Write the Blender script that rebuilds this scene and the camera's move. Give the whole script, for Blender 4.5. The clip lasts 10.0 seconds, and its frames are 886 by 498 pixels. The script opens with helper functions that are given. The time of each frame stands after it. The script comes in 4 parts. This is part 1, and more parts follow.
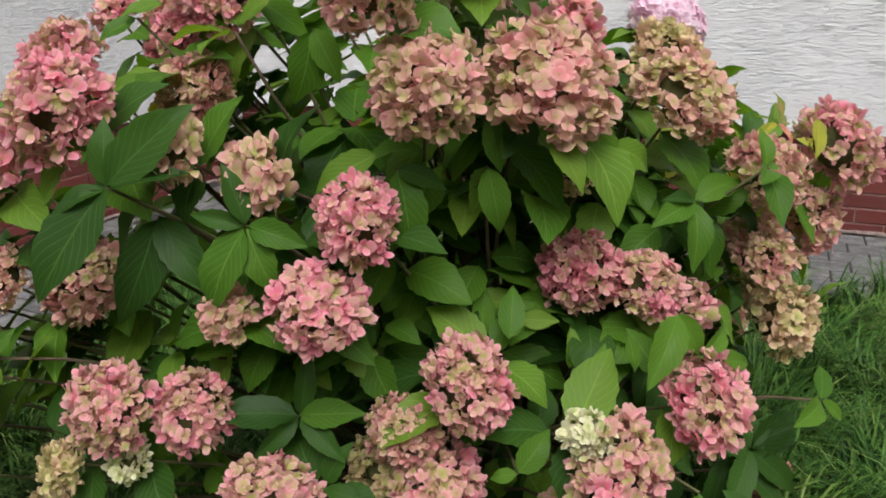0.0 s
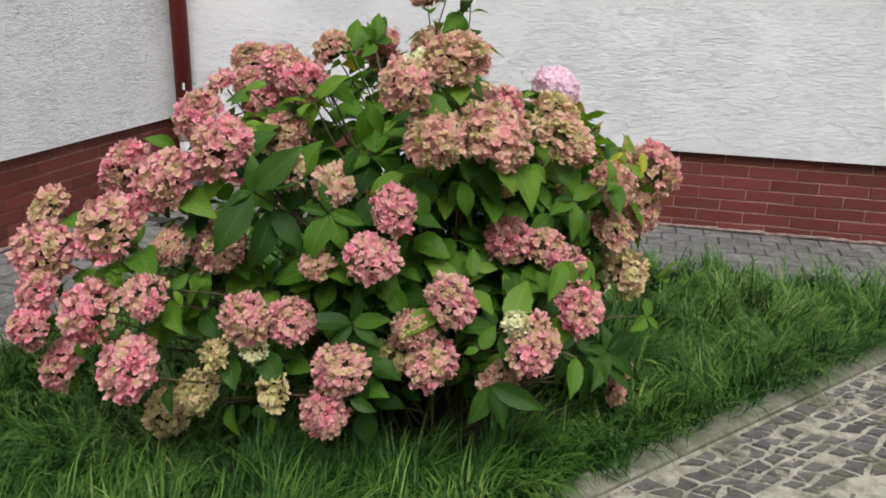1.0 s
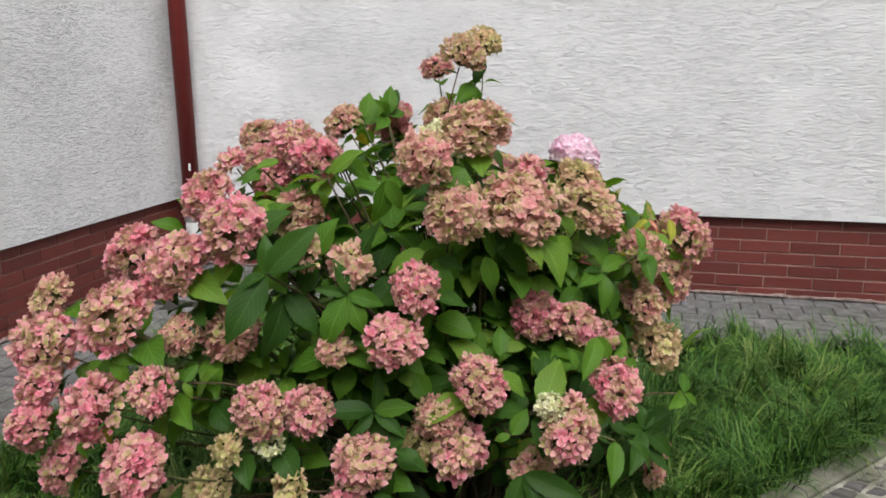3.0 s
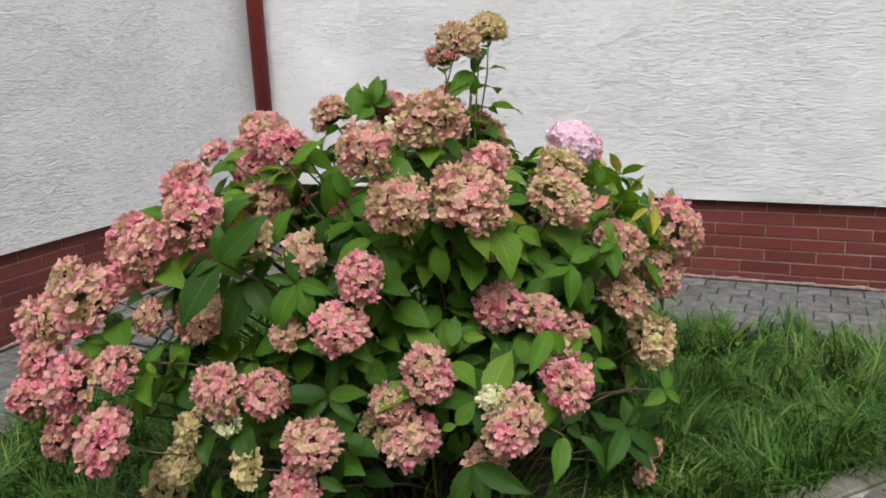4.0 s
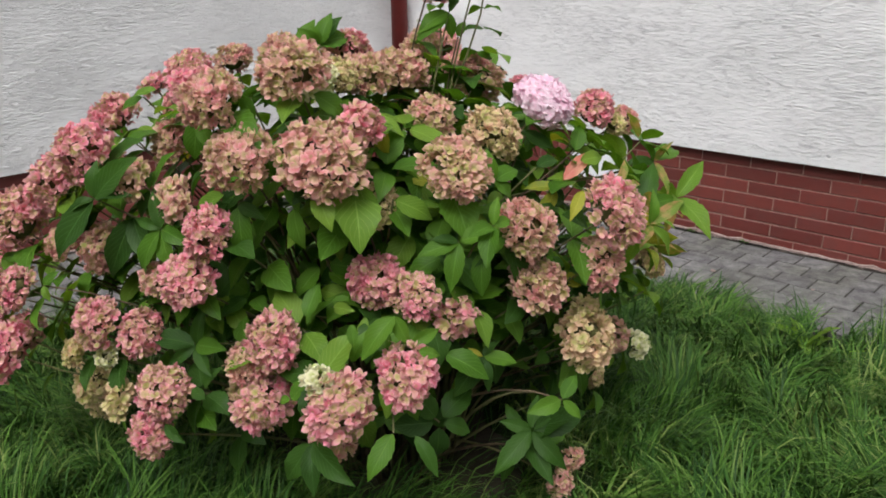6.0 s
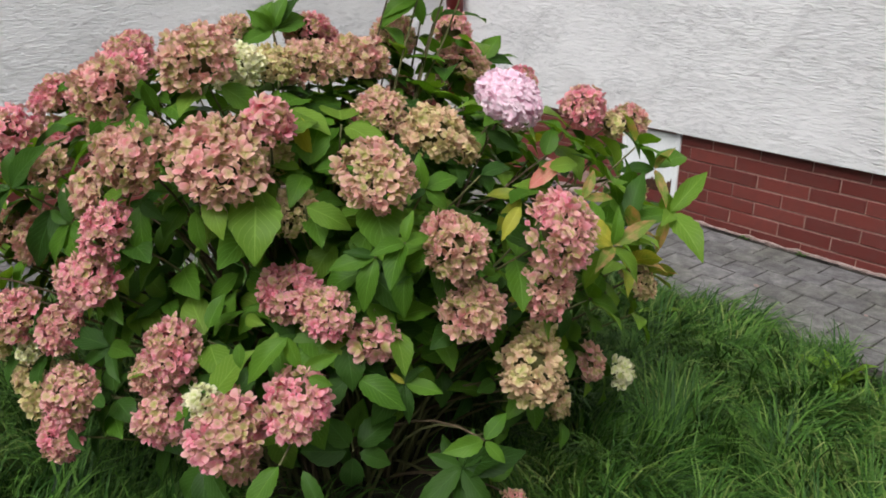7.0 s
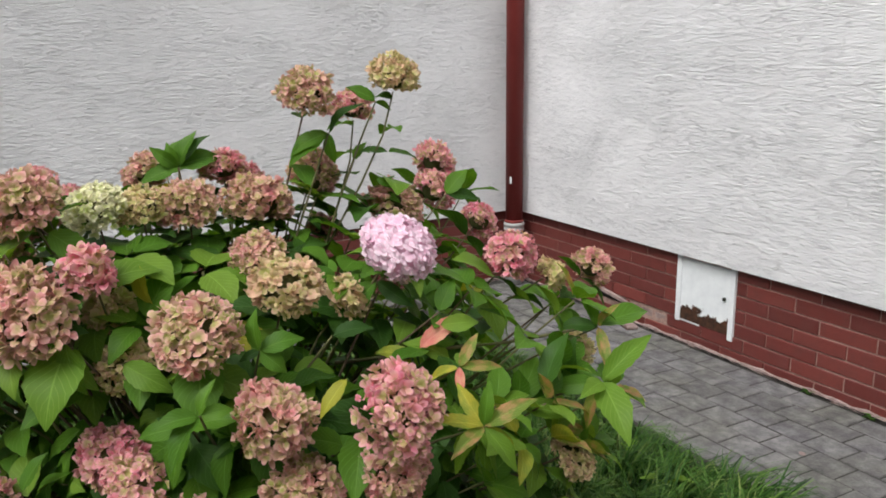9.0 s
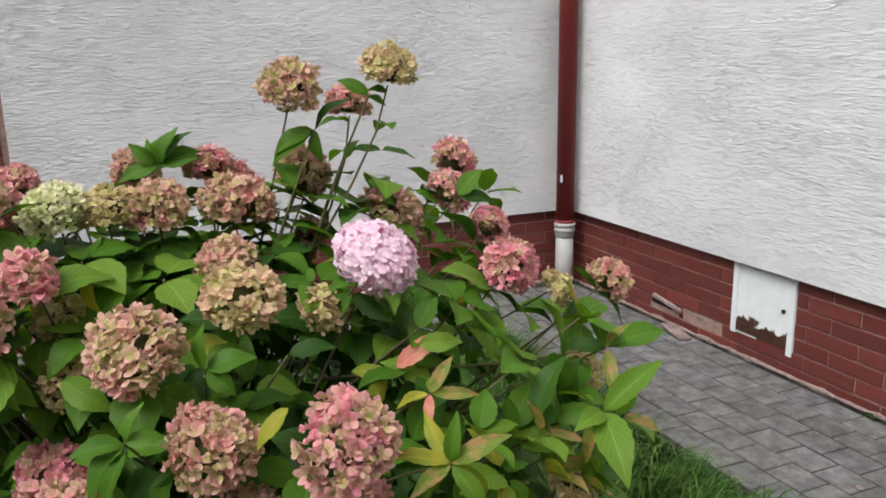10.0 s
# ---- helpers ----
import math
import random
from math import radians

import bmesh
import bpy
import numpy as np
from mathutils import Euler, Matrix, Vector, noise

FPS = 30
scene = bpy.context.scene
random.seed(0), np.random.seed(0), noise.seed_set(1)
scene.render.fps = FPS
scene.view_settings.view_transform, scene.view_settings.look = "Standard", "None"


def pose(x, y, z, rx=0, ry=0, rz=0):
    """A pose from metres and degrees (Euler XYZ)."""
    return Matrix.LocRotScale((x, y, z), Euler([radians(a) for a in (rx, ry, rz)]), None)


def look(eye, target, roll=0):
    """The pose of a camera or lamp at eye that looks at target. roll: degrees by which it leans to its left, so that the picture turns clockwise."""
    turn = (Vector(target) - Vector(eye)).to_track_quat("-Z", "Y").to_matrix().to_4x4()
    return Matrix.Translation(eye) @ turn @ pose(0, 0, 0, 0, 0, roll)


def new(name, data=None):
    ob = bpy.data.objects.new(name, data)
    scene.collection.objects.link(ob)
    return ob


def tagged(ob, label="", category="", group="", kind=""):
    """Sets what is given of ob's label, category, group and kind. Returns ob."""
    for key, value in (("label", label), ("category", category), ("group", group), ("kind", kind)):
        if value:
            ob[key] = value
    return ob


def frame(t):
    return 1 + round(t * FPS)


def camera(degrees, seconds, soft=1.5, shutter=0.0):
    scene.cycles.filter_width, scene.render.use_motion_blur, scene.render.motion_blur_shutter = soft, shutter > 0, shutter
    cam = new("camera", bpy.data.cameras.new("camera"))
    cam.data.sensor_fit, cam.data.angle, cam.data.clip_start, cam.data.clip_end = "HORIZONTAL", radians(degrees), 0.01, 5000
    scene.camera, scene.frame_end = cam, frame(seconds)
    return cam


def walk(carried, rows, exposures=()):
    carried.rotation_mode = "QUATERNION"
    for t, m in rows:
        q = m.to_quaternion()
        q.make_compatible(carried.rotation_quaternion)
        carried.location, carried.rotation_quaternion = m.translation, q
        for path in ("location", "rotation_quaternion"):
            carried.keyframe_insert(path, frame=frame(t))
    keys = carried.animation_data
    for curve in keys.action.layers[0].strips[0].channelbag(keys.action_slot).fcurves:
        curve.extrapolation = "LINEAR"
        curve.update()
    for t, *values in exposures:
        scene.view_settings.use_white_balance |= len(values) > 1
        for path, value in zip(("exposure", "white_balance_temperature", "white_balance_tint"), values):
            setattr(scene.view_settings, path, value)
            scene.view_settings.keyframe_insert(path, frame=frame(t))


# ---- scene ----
cam = camera(57.2, 10.0, soft=1.8)
PATH = [
    (0, (0.128, -1.036, 1.045), (-0.601, 0.716, 0.413), -0.7),
    (0.5, (0.147, -1.286, 1.12), (-0.458, 0.505, 0.468), 0.5),
    (1, (0.219, -1.86, 1.25), (-0.262, -0.021, 0.628), 1.4),
    (1.5, (0.198, -1.841, 1.249), (-0.268, -0.002, 0.617), 1.4),
    (2, (0.158, -1.811, 1.246), (-0.307, 0.049, 0.676), 0.8),
    (2.5, (0.109, -1.795, 1.241), (-0.348, 0.087, 0.74), 0.2),
    (2.7, (0.108, -1.787, 1.233), (-0.35, 0.102, 0.766), 0.0),
    (3.8, (0.465, -1.68, 1.244), (-0.291, 0.113, 0.78), -2.2),
    (4, (0.528, -1.642, 1.244), (-0.283, 0.12, 0.756), -2.3),
    (4.5, (0.649, -1.501, 1.235), (-0.276, 0.167, 0.632), -1.2),
    (5, (0.765, -1.325, 1.249), (-0.248, 0.263, 0.577), -0.2),
    (5.2, (0.819, -1.263, 1.254), (-0.232, 0.299, 0.579), -0.6),
    (6.3, (1.151, -0.914, 1.287), (-0.19, 0.407, 0.61), -0.4),
    (6.5, (1.16, -0.815, 1.279), (-0.197, 0.48, 0.585), -0.2),
    (7, (1.195, -0.639, 1.289), (-0.25, 0.545, 0.574), -0.1),
    (7.5, (1.304, -0.465, 1.317), (-0.253, 0.566, 0.599), -1.6),
    (8, (1.395, -0.324, 1.334), (-0.219, 0.624, 0.631), -0.7),
    (8.5, (1.38, -0.198, 1.32), (-0.286, 0.756, 0.762), -1.0),
    (9, (1.316, -0.071, 1.323), (-0.39, 0.866, 0.862), -0.8),
    (9.5, (1.259, 0.033, 1.309), (-0.502, 0.867, 0.858), -1.7),
    (10, (1.25, 0.158, 1.312), (-0.536, 0.924, 0.841), -1.0),
]
walk(cam, [(t, look(eye, target, roll)) for t, eye, target, roll in PATH])

# ---------------------------------------------------------------- light
world = bpy.data.worlds.new("overcast_sky")
scene.world = world
world.use_nodes = True
wn, wl = world.node_tree.nodes, world.node_tree.links
sky = wn.new("ShaderNodeTexSky")
sky.sky_type = "NISHITA"
sky.sun_disc = False
sky.sun_elevation, sky.sun_rotation = radians(55), radians(151)
sky.dust_density, sky.ozone_density = 6.0, 0.5
grey = wn.new("ShaderNodeHueSaturation")
grey.inputs["Saturation"].default_value = 0.14
wl.new(sky.outputs[0], grey.inputs["Color"])
wl.new(grey.outputs[0], wn["Background"].inputs[0])
wn["Background"].inputs[1].default_value = 0.185
sun = new("sun", bpy.data.lights.new("sun", "SUN"))
sun.data.energy, sun.data.angle, sun.data.color = 1.65, radians(35), (1.0, 0.985, 0.97)
sun.matrix_world = look((0.86, -1.95, 3.2), (0, 0, 0))
scene.view_settings.exposure = 0.0


# ---------------------------------------------------------------- materials
class Mat:
    """A node material with a few short ways to wire it."""

    def __init__(self, name, rough=0.8, spec=0.3, metal=0.0):
        self.m = bpy.data.materials.new(name)
        self.m.use_nodes = True
        self.t = self.m.node_tree
        self.b = self.t.nodes["Principled BSDF"]
        self.b.inputs["Roughness"].default_value = rough
        self.b.inputs["Specular IOR Level"].default_value = spec
        self.b.inputs["Metallic"].default_value = metal

    def node(self, kind, **sets):
        n = self.t.nodes.new(kind)
        for k, v in sets.items():
            setattr(n, k, v)
        return n

    def link(self, a, b):
        self.t.links.new(a, b)

    def put(self, socket, value):
        if isinstance(value, (int, float)):
            socket.default_value = value
        elif isinstance(value, (tuple, list)):
            socket.default_value = (*value, 1.0) if len(value) == 3 and socket.type == "RGBA" else value
        else:
            self.link(value, socket)

    def coords(self, which="Object", scale=(1, 1, 1), shift=None):
        c = self.node("ShaderNodeTexCoord")
        mp = self.node("ShaderNodeMapping")
        mp.inputs["Scale"].default_value = scale
        self.link(c.outputs[which], mp.inputs["Vector"])
        if shift is not None:
            self.link(shift, mp.inputs["Location"])
        return mp.outputs[0]

    def world_coords(self, scale=(1, 1, 1)):
        g = self.node("ShaderNodeNewGeometry")
        mp = self.node("ShaderNodeMapping")
        mp.inputs["Scale"].default_value = scale
        self.link(g.outputs["Position"], mp.inputs["Vector"])
        return mp.outputs[0]

    def noise(self, vec, scale, detail=4.0, rough=0.55, distort=0.0):
        n = self.node("ShaderNodeTexNoise")
        self.link(vec, n.inputs["Vector"])
        n.inputs["Scale"].default_value, n.inputs["Detail"].default_value = scale, detail
        n.inputs["Roughness"].default_value, n.inputs["Distortion"].default_value = rough, distort
        return n.outputs["Fac"]

    def ramp(self, fac, *stops):
        r = self.node("ShaderNodeValToRGB")
        while len(r.color_ramp.elements) < len(stops):
            r.color_ramp.elements.new(0.5)
        for e, (p, c) in zip(r.color_ramp.elements, stops):
            e.position = p
            e.color = (*c, 1) if len(c) == 3 else c
        self.link(fac, r.inputs[0])
        return r.outputs[0]

    def mix(self, fac, a, b, blend="MIX"):
        n = self.node("ShaderNodeMix", data_type="RGBA", blend_type=blend)
        self.put(n.inputs[0], fac)
        self.put(n.inputs[6], a)
        self.put(n.inputs[7], b)
        return n.outputs[2]

    def math(self, op, a, b=0.0):
        n = self.node("ShaderNodeMath", operation=op)
        self.put(n.inputs[0], a)
        self.put(n.inputs[1], b)
        return n.outputs[0]

    def bump(self, height, strength=0.5, distance=0.01):
        n = self.node("ShaderNodeBump")
        n.inputs["Strength"].default_value, n.inputs["Distance"].default_value = strength, distance
        self.link(height, n.inputs["Height"])
        self.link(n.outputs[0], self.b.inputs["Normal"])

    def colour(self, value):
        self.put(self.b.inputs["Base Color"], value)
        return self.m

    def thin(self, colour, share):
        """Lets some light through, as leaves and sepals do."""
        t = self.node("ShaderNodeBsdfTranslucent")
        self.put(t.inputs["Color"], colour)
        x = self.node("ShaderNodeMixShader")
        x.inputs[0].default_value = share
        self.link(self.b.outputs[0], x.inputs[1])
        self.link(t.outputs[0], x.inputs[2])
        self.link(x.outputs[0], self.t.nodes["Material Output"].inputs["Surface"])

    def chance(self):
        """A number from 0 to 1 for each object and each loose piece of a mesh."""
        o = self.node("ShaderNodeObjectInfo")
        g = self.node("ShaderNodeNewGeometry")
        return self.math("FRACT", self.math("ADD", o.outputs["Random"], g.outputs["Random Per Island"]))


def plaster(name):
    """White render combed along: short wavy level grooves of uneven depth."""
    k = Mat(name, 0.92, 0.15)
    bend = k.noise(k.world_coords((3, 3, 3)), 1.0, 2.0)
    g = k.node("ShaderNodeNewGeometry")
    sep = k.node("ShaderNodeSeparateXYZ")
    k.link(g.outputs["Position"], sep.inputs[0])
    com = k.node("ShaderNodeCombineXYZ")
    k.link(k.math("MULTIPLY", sep.outputs[0], 21.0), com.inputs[0])
    k.link(k.math("MULTIPLY", sep.outputs[1], 21.0), com.inputs[1])
    k.link(k.math("ADD", k.math("MULTIPLY", sep.outputs[2], 172.0), k.math("MULTIPLY", bend, 2.2)), com.inputs[2])
    lines = k.noise(com.outputs[0], 1.0, 3.0, 0.60, 0.9)
    patch = k.noise(k.world_coords((2.5, 2.5, 5)), 1.0, 3.0)
    grain = k.noise(k.world_coords(), 320, 2.0)
    ridge = k.ramp(lines, (0.30, (0, 0, 0)), (0.50, (0.75, 0.75, 0.75)), (0.70, (1, 1, 1)))
    groove = k.ramp(lines, (0.36, (1, 1, 1)), (0.46, (0, 0, 0)))
    depth = k.ramp(patch, (0.32, (0.5, 0.5, 0.5)), (0.62, (1, 1, 1)))
    h = k.math("ADD", k.math("MULTIPLY", ridge, depth), k.math("MULTIPLY", grain, 0.12))
    k.bump(h, 1.0, 0.0076)
    stain = k.noise(k.world_coords((1, 1, 1)), 1.3, 5.0, 0.6)
    base = k.ramp(stain, (0.3, (0.74, 0.74, 0.755)), (0.7, (0.82, 0.815, 0.83)))
    # shade in the grooves is put into the colour, as relief alone stays faint
    dirt_or_shade = k.math("MULTIPLY", k.math("MULTIPLY", groove, depth), 0.26)
    return k.colour(k.mix(dirt_or_shade, base, (0.40, 0.40, 0.41)))


def brick_mat():
    k = Mat("red_clinker", 0.5, 0.4)
    c = k.chance()
    base = k.ramp(c, (0.0, (0.108, 0.024, 0.020)), (0.5, (0.130, 0.029, 0.024)), (1.0, (0.158, 0.037, 0.030)))
    dirt_or_shade = k.noise(k.world_coords(), 22, 5.0, 0.65)
    streak = k.noise(k.world_coords((6, 6, 60)), 1.0, 3.0)
    col = k.mix(k.ramp(dirt_or_shade, (0.45, (0, 0, 0)), (0.8, (0.5, 0.5, 0.5))), base, (0.11, 0.045, 0.04))
    k.bump(k.math("ADD", dirt_or_shade, streak), 0.35, 0.003)
    k.link(k.ramp(dirt_or_shade, (0.3, (0.38, 0.38, 0.38)), (0.8, (0.7, 0.7, 0.7))), k.b.inputs["Roughness"])
    return k.colour(col)


def speckled(name, a, b, scale=30, rough=0.9, fine=300, relief=0.004, strength=0.6, own=0.0):
    k = Mat(name, rough, 0.2)
    v = k.world_coords()
    n1, n2 = k.noise(v, scale, 5.0, 0.6), k.noise(v, fine, 2.0, 0.6)
    f = k.math("ADD", k.math("MULTIPLY", n1, 0.65), k.math("MULTIPLY", n2, 0.35))
    col = k.ramp(f, (0.32, a), (0.68, b))
    if own:
        tone = k.ramp(k.chance(), (0.0, (1 - own,) * 3), (1.0, (1 + own,) * 3))
        col = k.mix(1.0, col, tone, "MULTIPLY")
    k.bump(f, strength, relief)
    return k.colour(col)


def leaf_mat(name, dark, light, edge=None, rough=0.45):
    """A leaf: midrib and side veins drawn in the leaf's own length (y) and width (x)."""
    k = Mat(name, rough, 0.17)
    uv = k.node("ShaderNodeUVMap")
    sep = k.node("ShaderNodeSeparateXYZ")
    k.link(uv.outputs[0], sep.inputs[0])
    ax = k.math("ABSOLUTE", sep.outputs[0])
    rib = k.ramp(ax, (0.0, (1, 1, 1)), (0.055, (0, 0, 0)))
    wave = k.math("SINE", k.math("MULTIPLY", k.math("SUBTRACT", sep.outputs[1], k.math("MULTIPLY", ax, 0.38)), 52.0))
    vein = k.ramp(wave, (0.86, (0, 0, 0)), (0.99, (1, 1, 1)))
    base = k.ramp(k.chance(), (0.0, dark), (1.0, light))
    mottle = k.noise(k.coords("Object"), 9, 4.0, 0.6)
    base = k.mix(k.math("MULTIPLY", mottle, 0.35), base, tuple(c * 0.55 for c in dark))
    if edge:
        info = k.node("ShaderNodeObjectInfo")
        blotch = k.noise(k.coords("Object", shift=info.outputs["Location"]), 2.2, 4.0, 0.6)
        rim = k.ramp(k.math("ADD", k.math("MULTIPLY", ax, 0.10), k.math("MULTIPLY", blotch, 1.35)), (0.70, (0, 0, 0)), (0.95, (0.9, 0.9, 0.9)))
        base = k.mix(rim, base, edge)
    veins = k.math("MAXIMUM", k.math("MULTIPLY", vein, 0.30), k.math("MULTIPLY", rib, 0.6))
    pale = tuple(min(1, c * 1.9 + 0.03) for c in light)
    k.bump(k.math("SUBTRACT", k.math("MULTIPLY", mottle, 0.3), k.math("MAXIMUM", vein, rib)), 0.35, 0.004)
    k.thin(k.mix(1.0, base, (1.7, 1.6, 0.6), "MULTIPLY"), 0.36)
    return k.colour(k.mix(veins, base, pale))


def petal_mat(name, pink, rose, olive, rim, heart, shift):
    """Papery sepals: each floret has its own tone from pink to olive; hearts are greener and rims pinker."""
    k = Mat(name, 0.65, 0.25)
    uv = k.node("ShaderNodeUVMap")
    sep = k.node("ShaderNodeSeparateXYZ")
    k.link(uv.outputs[0], sep.inputs[0])
    g = k.node("ShaderNodeNewGeometry")
    o = k.node("ShaderNodeObjectInfo")
    lump = k.noise(k.coords("Object", shift=o.outputs["Location"]), 1.5, 2.0)
    pick = k.math("ADD", k.math("MULTIPLY", g.outputs["Random Per Island"], 0.34), k.math("MULTIPLY", k.math("SUBTRACT", lump, 0.26), 2.2))
    pick = k.math("ADD", pick, k.math("MULTIPLY", k.math("SUBTRACT", o.outputs["Random"], 0.5), 0.20))
    pick = k.math("ADD", pick, shift - 0.24)
    body = k.ramp(pick, (0.18, pink), (0.50, rose), (0.82, olive))
    blot = k.noise(k.coords("Object"), 14, 3.0)
    body = k.mix(k.math("MULTIPLY", blot, 0.22), body, heart)
    body = k.mix(k.ramp(sep.outputs[1], (0.50, (0, 0, 0)), (0.98, (0.8, 0.8, 0.8))), body, rim)
    col = k.mix(k.ramp(sep.outputs[1], (0.0, (0.75, 0.75, 0.75)), (0.34, (0, 0, 0))), body, heart)
    k.thin(col, 0.38)
    return k.colour(col)


M_WALL = plaster("white_scratch_plaster")
M_BRICK = brick_mat()
M_MORTAR = speckled("pale_mortar", (0.20, 0.12, 0.10), (0.38, 0.27, 0.225), 34)
M_CEMENT = speckled("pale_cement", (0.13, 0.085, 0.075), (0.37, 0.29, 0.27), 30)
# dark joint colour carries both dirt and the shade between the blocks
M_JOINT = speckled("shaded_sandy_joint", (0.018, 0.017, 0.015), (0.05, 0.047, 0.04), 40)


def paver_mat():
    """Worn grey block: greenish stains, paler rubbed patches, dark specks, dusty rims."""
    k = Mat("grey_paver", 0.85, 0.22)
    v = k.world_coords()
    n1, n2, wide = k.noise(v, 17, 6.0, 0.68), k.noise(v, 330, 2.0, 0.6), k.noise(v, 3.2, 4.0, 0.6)
    f = k.math("ADD", k.math("MULTIPLY", n1, 0.7), k.math("MULTIPLY", n2, 0.3))
    col = k.ramp(f, (0.34, (0.066, 0.066, 0.070)), (0.50, (0.138, 0.135, 0.137)), (0.68, (0.245, 0.242, 0.240)))
    col = k.mix(k.ramp(wide, (0.40, (0, 0, 0)), (0.62, (0.7, 0.7, 0.7))), col, k.mix(1.0, col, (0.80, 0.82, 0.70), "MULTIPLY"))
    own = k.ramp(k.chance(), (0.0, (0.86, 0.85, 0.87)), (1.0, (1.13, 1.12, 1.11)))
    col = k.mix(1.0, col, own, "MULTIPLY")
    speck = k.ramp(k.noise(v, 70, 4.0, 0.7), (0.69, (0, 0, 0)), (0.74, (0.6, 0.6, 0.6)))
    k.bump(f, 1.0, 0.009)
    return k.colour(k.mix(speck, col, (0.30, 0.28, 0.26)))


M_PAVER = paver_mat()


def smeared(name, low, high, own, level):
    """Path stone or mortar, in places under pale cement, near the kerb under greenish mud."""
    k = Mat(name, 0.8, 0.25)
    v = k.world_coords()
    n1, n2 = k.noise(v, 24, 5.0, 0.65), k.noise(v, 260, 2.0)
    f = k.math("ADD", k.math("MULTIPLY", n1, 0.65), k.math("MULTIPLY", n2, 0.35))
    stone = k.ramp(f, (0.32, low), (0.68, high))
    stone = k.mix(1.0, stone, k.ramp(k.chance(), (0.0, (1 - own,) * 3), (1.0, (1 + own,) * 3)), "MULTIPLY")
    smear = k.math("ADD", k.math("MULTIPLY", k.noise(v, 7, 6.0, 0.72, 1.0), 0.75), k.math("MULTIPLY", k.noise(v, 2.0, 2.0), 0.35))
    mask = k.ramp(smear, (level, (0, 0, 0)), (level + 0.035, (0.9, 0.9, 0.9)))
    pale = k.ramp(n1, (0.3, (0.20, 0.19, 0.145)), (0.7, (0.42, 0.40, 0.33)))
    k.bump(k.math("ADD", f, k.math("MULTIPLY", mask, 0.5)), 0.7, 0.004)
    col = k.mix(mask, stone, pale)
    mud = k.ramp(k.noise(v, 4.5, 5.0, 0.7), (0.50, (0, 0, 0)), (0.60, (0.75, 0.75, 0.75)))
    return k.colour(k.mix(mud, col, (0.105, 0.105, 0.075)))


M_STONE = smeared("dark_cobble", (0.042, 0.039, 0.040), (0.135, 0.127, 0.125), 0.32, 0.575)
M_BED = smeared("light_path_mortar", (0.12, 0.115, 0.09), (0.42, 0.40, 0.34), 0.0, 0.53)
M_KERB = smeared("weathered_concrete", (0.088, 0.088, 0.068), (0.27, 0.26, 0.21), 0.1, 0.66)
M_SOIL = speckled("dark_soil", (0.018, 0.015, 0.011), (0.05, 0.042, 0.03), 30, relief=0.02)
M_PIPE = speckled("dark_red_painted_metal", (0.165, 0.026, 0.024), (0.195, 0.034, 0.030), 5, 0.42, 90, 0.001, 0.2)
M_PVC = speckled("grey_plastic", (0.33, 0.33, 0.33), (0.42, 0.42, 0.41), 12, 0.5, 120, 0.001, 0.2)
M_METALWHITE = speckled("chipped_white_enamel", (0.62, 0.64, 0.66), (0.74, 0.76, 0.77), 6, 0.35, 80, 0.001, 0.2)
M_SKY_BLOCK = speckled("grey_render", (0.16, 0.17, 0.15), (0.24, 0.25, 0.22), 4)
# near-black: stands in for shade in gaps and holes, and colours the lock
M_DARK = speckled("dark_gap", (0.012, 0.011, 0.010), (0.03, 0.027, 0.025), 30)
M_STEM = speckled("green_brown_stem", (0.06, 0.07, 0.025), (0.14, 0.13, 0.06), 30)
M_WOODY = speckled("woody_brown_stem", (0.05, 0.035, 0.022), (0.13, 0.095, 0.06), 30)
# core of the heads, coloured dark to hold the shade between florets
M_PEDICEL = speckled("shaded_olive_pedicels", (0.04, 0.045, 0.014), (0.10, 0.10, 0.035), 60)


def rusty():
    k = Mat("rusty_white_enamel", 0.6, 0.3)
    v = k.coords("Object")
    sep = k.node("ShaderNodeSeparateXYZ")
    k.link(v, sep.inputs[0])
    n = k.noise(v, 16, 5.0, 0.65)
    low = k.math("ADD", k.math("MULTIPLY", sep.outputs[2], 9.0), k.math("MULTIPLY", k.math("SUBTRACT", n, 0.5), 1.9))
    mask = k.ramp(low, (-0.0, (1, 1, 1)), (0.06, (0, 0, 0)))
    rust = k.ramp(k.noise(v, 45, 4.0), (0.3, (0.022, 0.012, 0.009)), (0.7, (0.085, 0.036, 0.018)))
    white = k.ramp(n, (0.3, (0.62, 0.65, 0.67)), (0.7, (0.74, 0.77, 0.78)))
    return k.colour(k.mix(mask, white, rust))


M_RUSTY = rusty()

L_DARK = leaf_mat("dark_or_shaded_green_leaf", (0.024, 0.068, 0.010), (0.047, 0.118, 0.016))
L_MID = leaf_mat("green_leaf", (0.054, 0.140, 0.013), (0.102, 0.220, 0.021))
L_LIGHT = leaf_mat("light_green_leaf", (0.105, 0.215, 0.022), (0.170, 0.285, 0.036))
L_YELLOW = leaf_mat("yellowing_leaf", (0.25, 0.29, 0.030), (0.42, 0.38, 0.050), (0.18, 0.26, 0.035))
L_RED = leaf_mat("reddening_leaf", (0.62, 0.18, 0.15), (0.72, 0.26, 0.21), (0.62, 0.33, 0.22))
L_BLUSH = leaf_mat("green_leaf_with_pink_blush", (0.13, 0.21, 0.032), (0.24, 0.29, 0.055), (0.46, 0.23, 0.13))
LEAVES = {"d": L_DARK, "m": L_MID, "l": L_LIGHT, "y": L_YELLOW, "r": L_RED, "b": L_BLUSH}

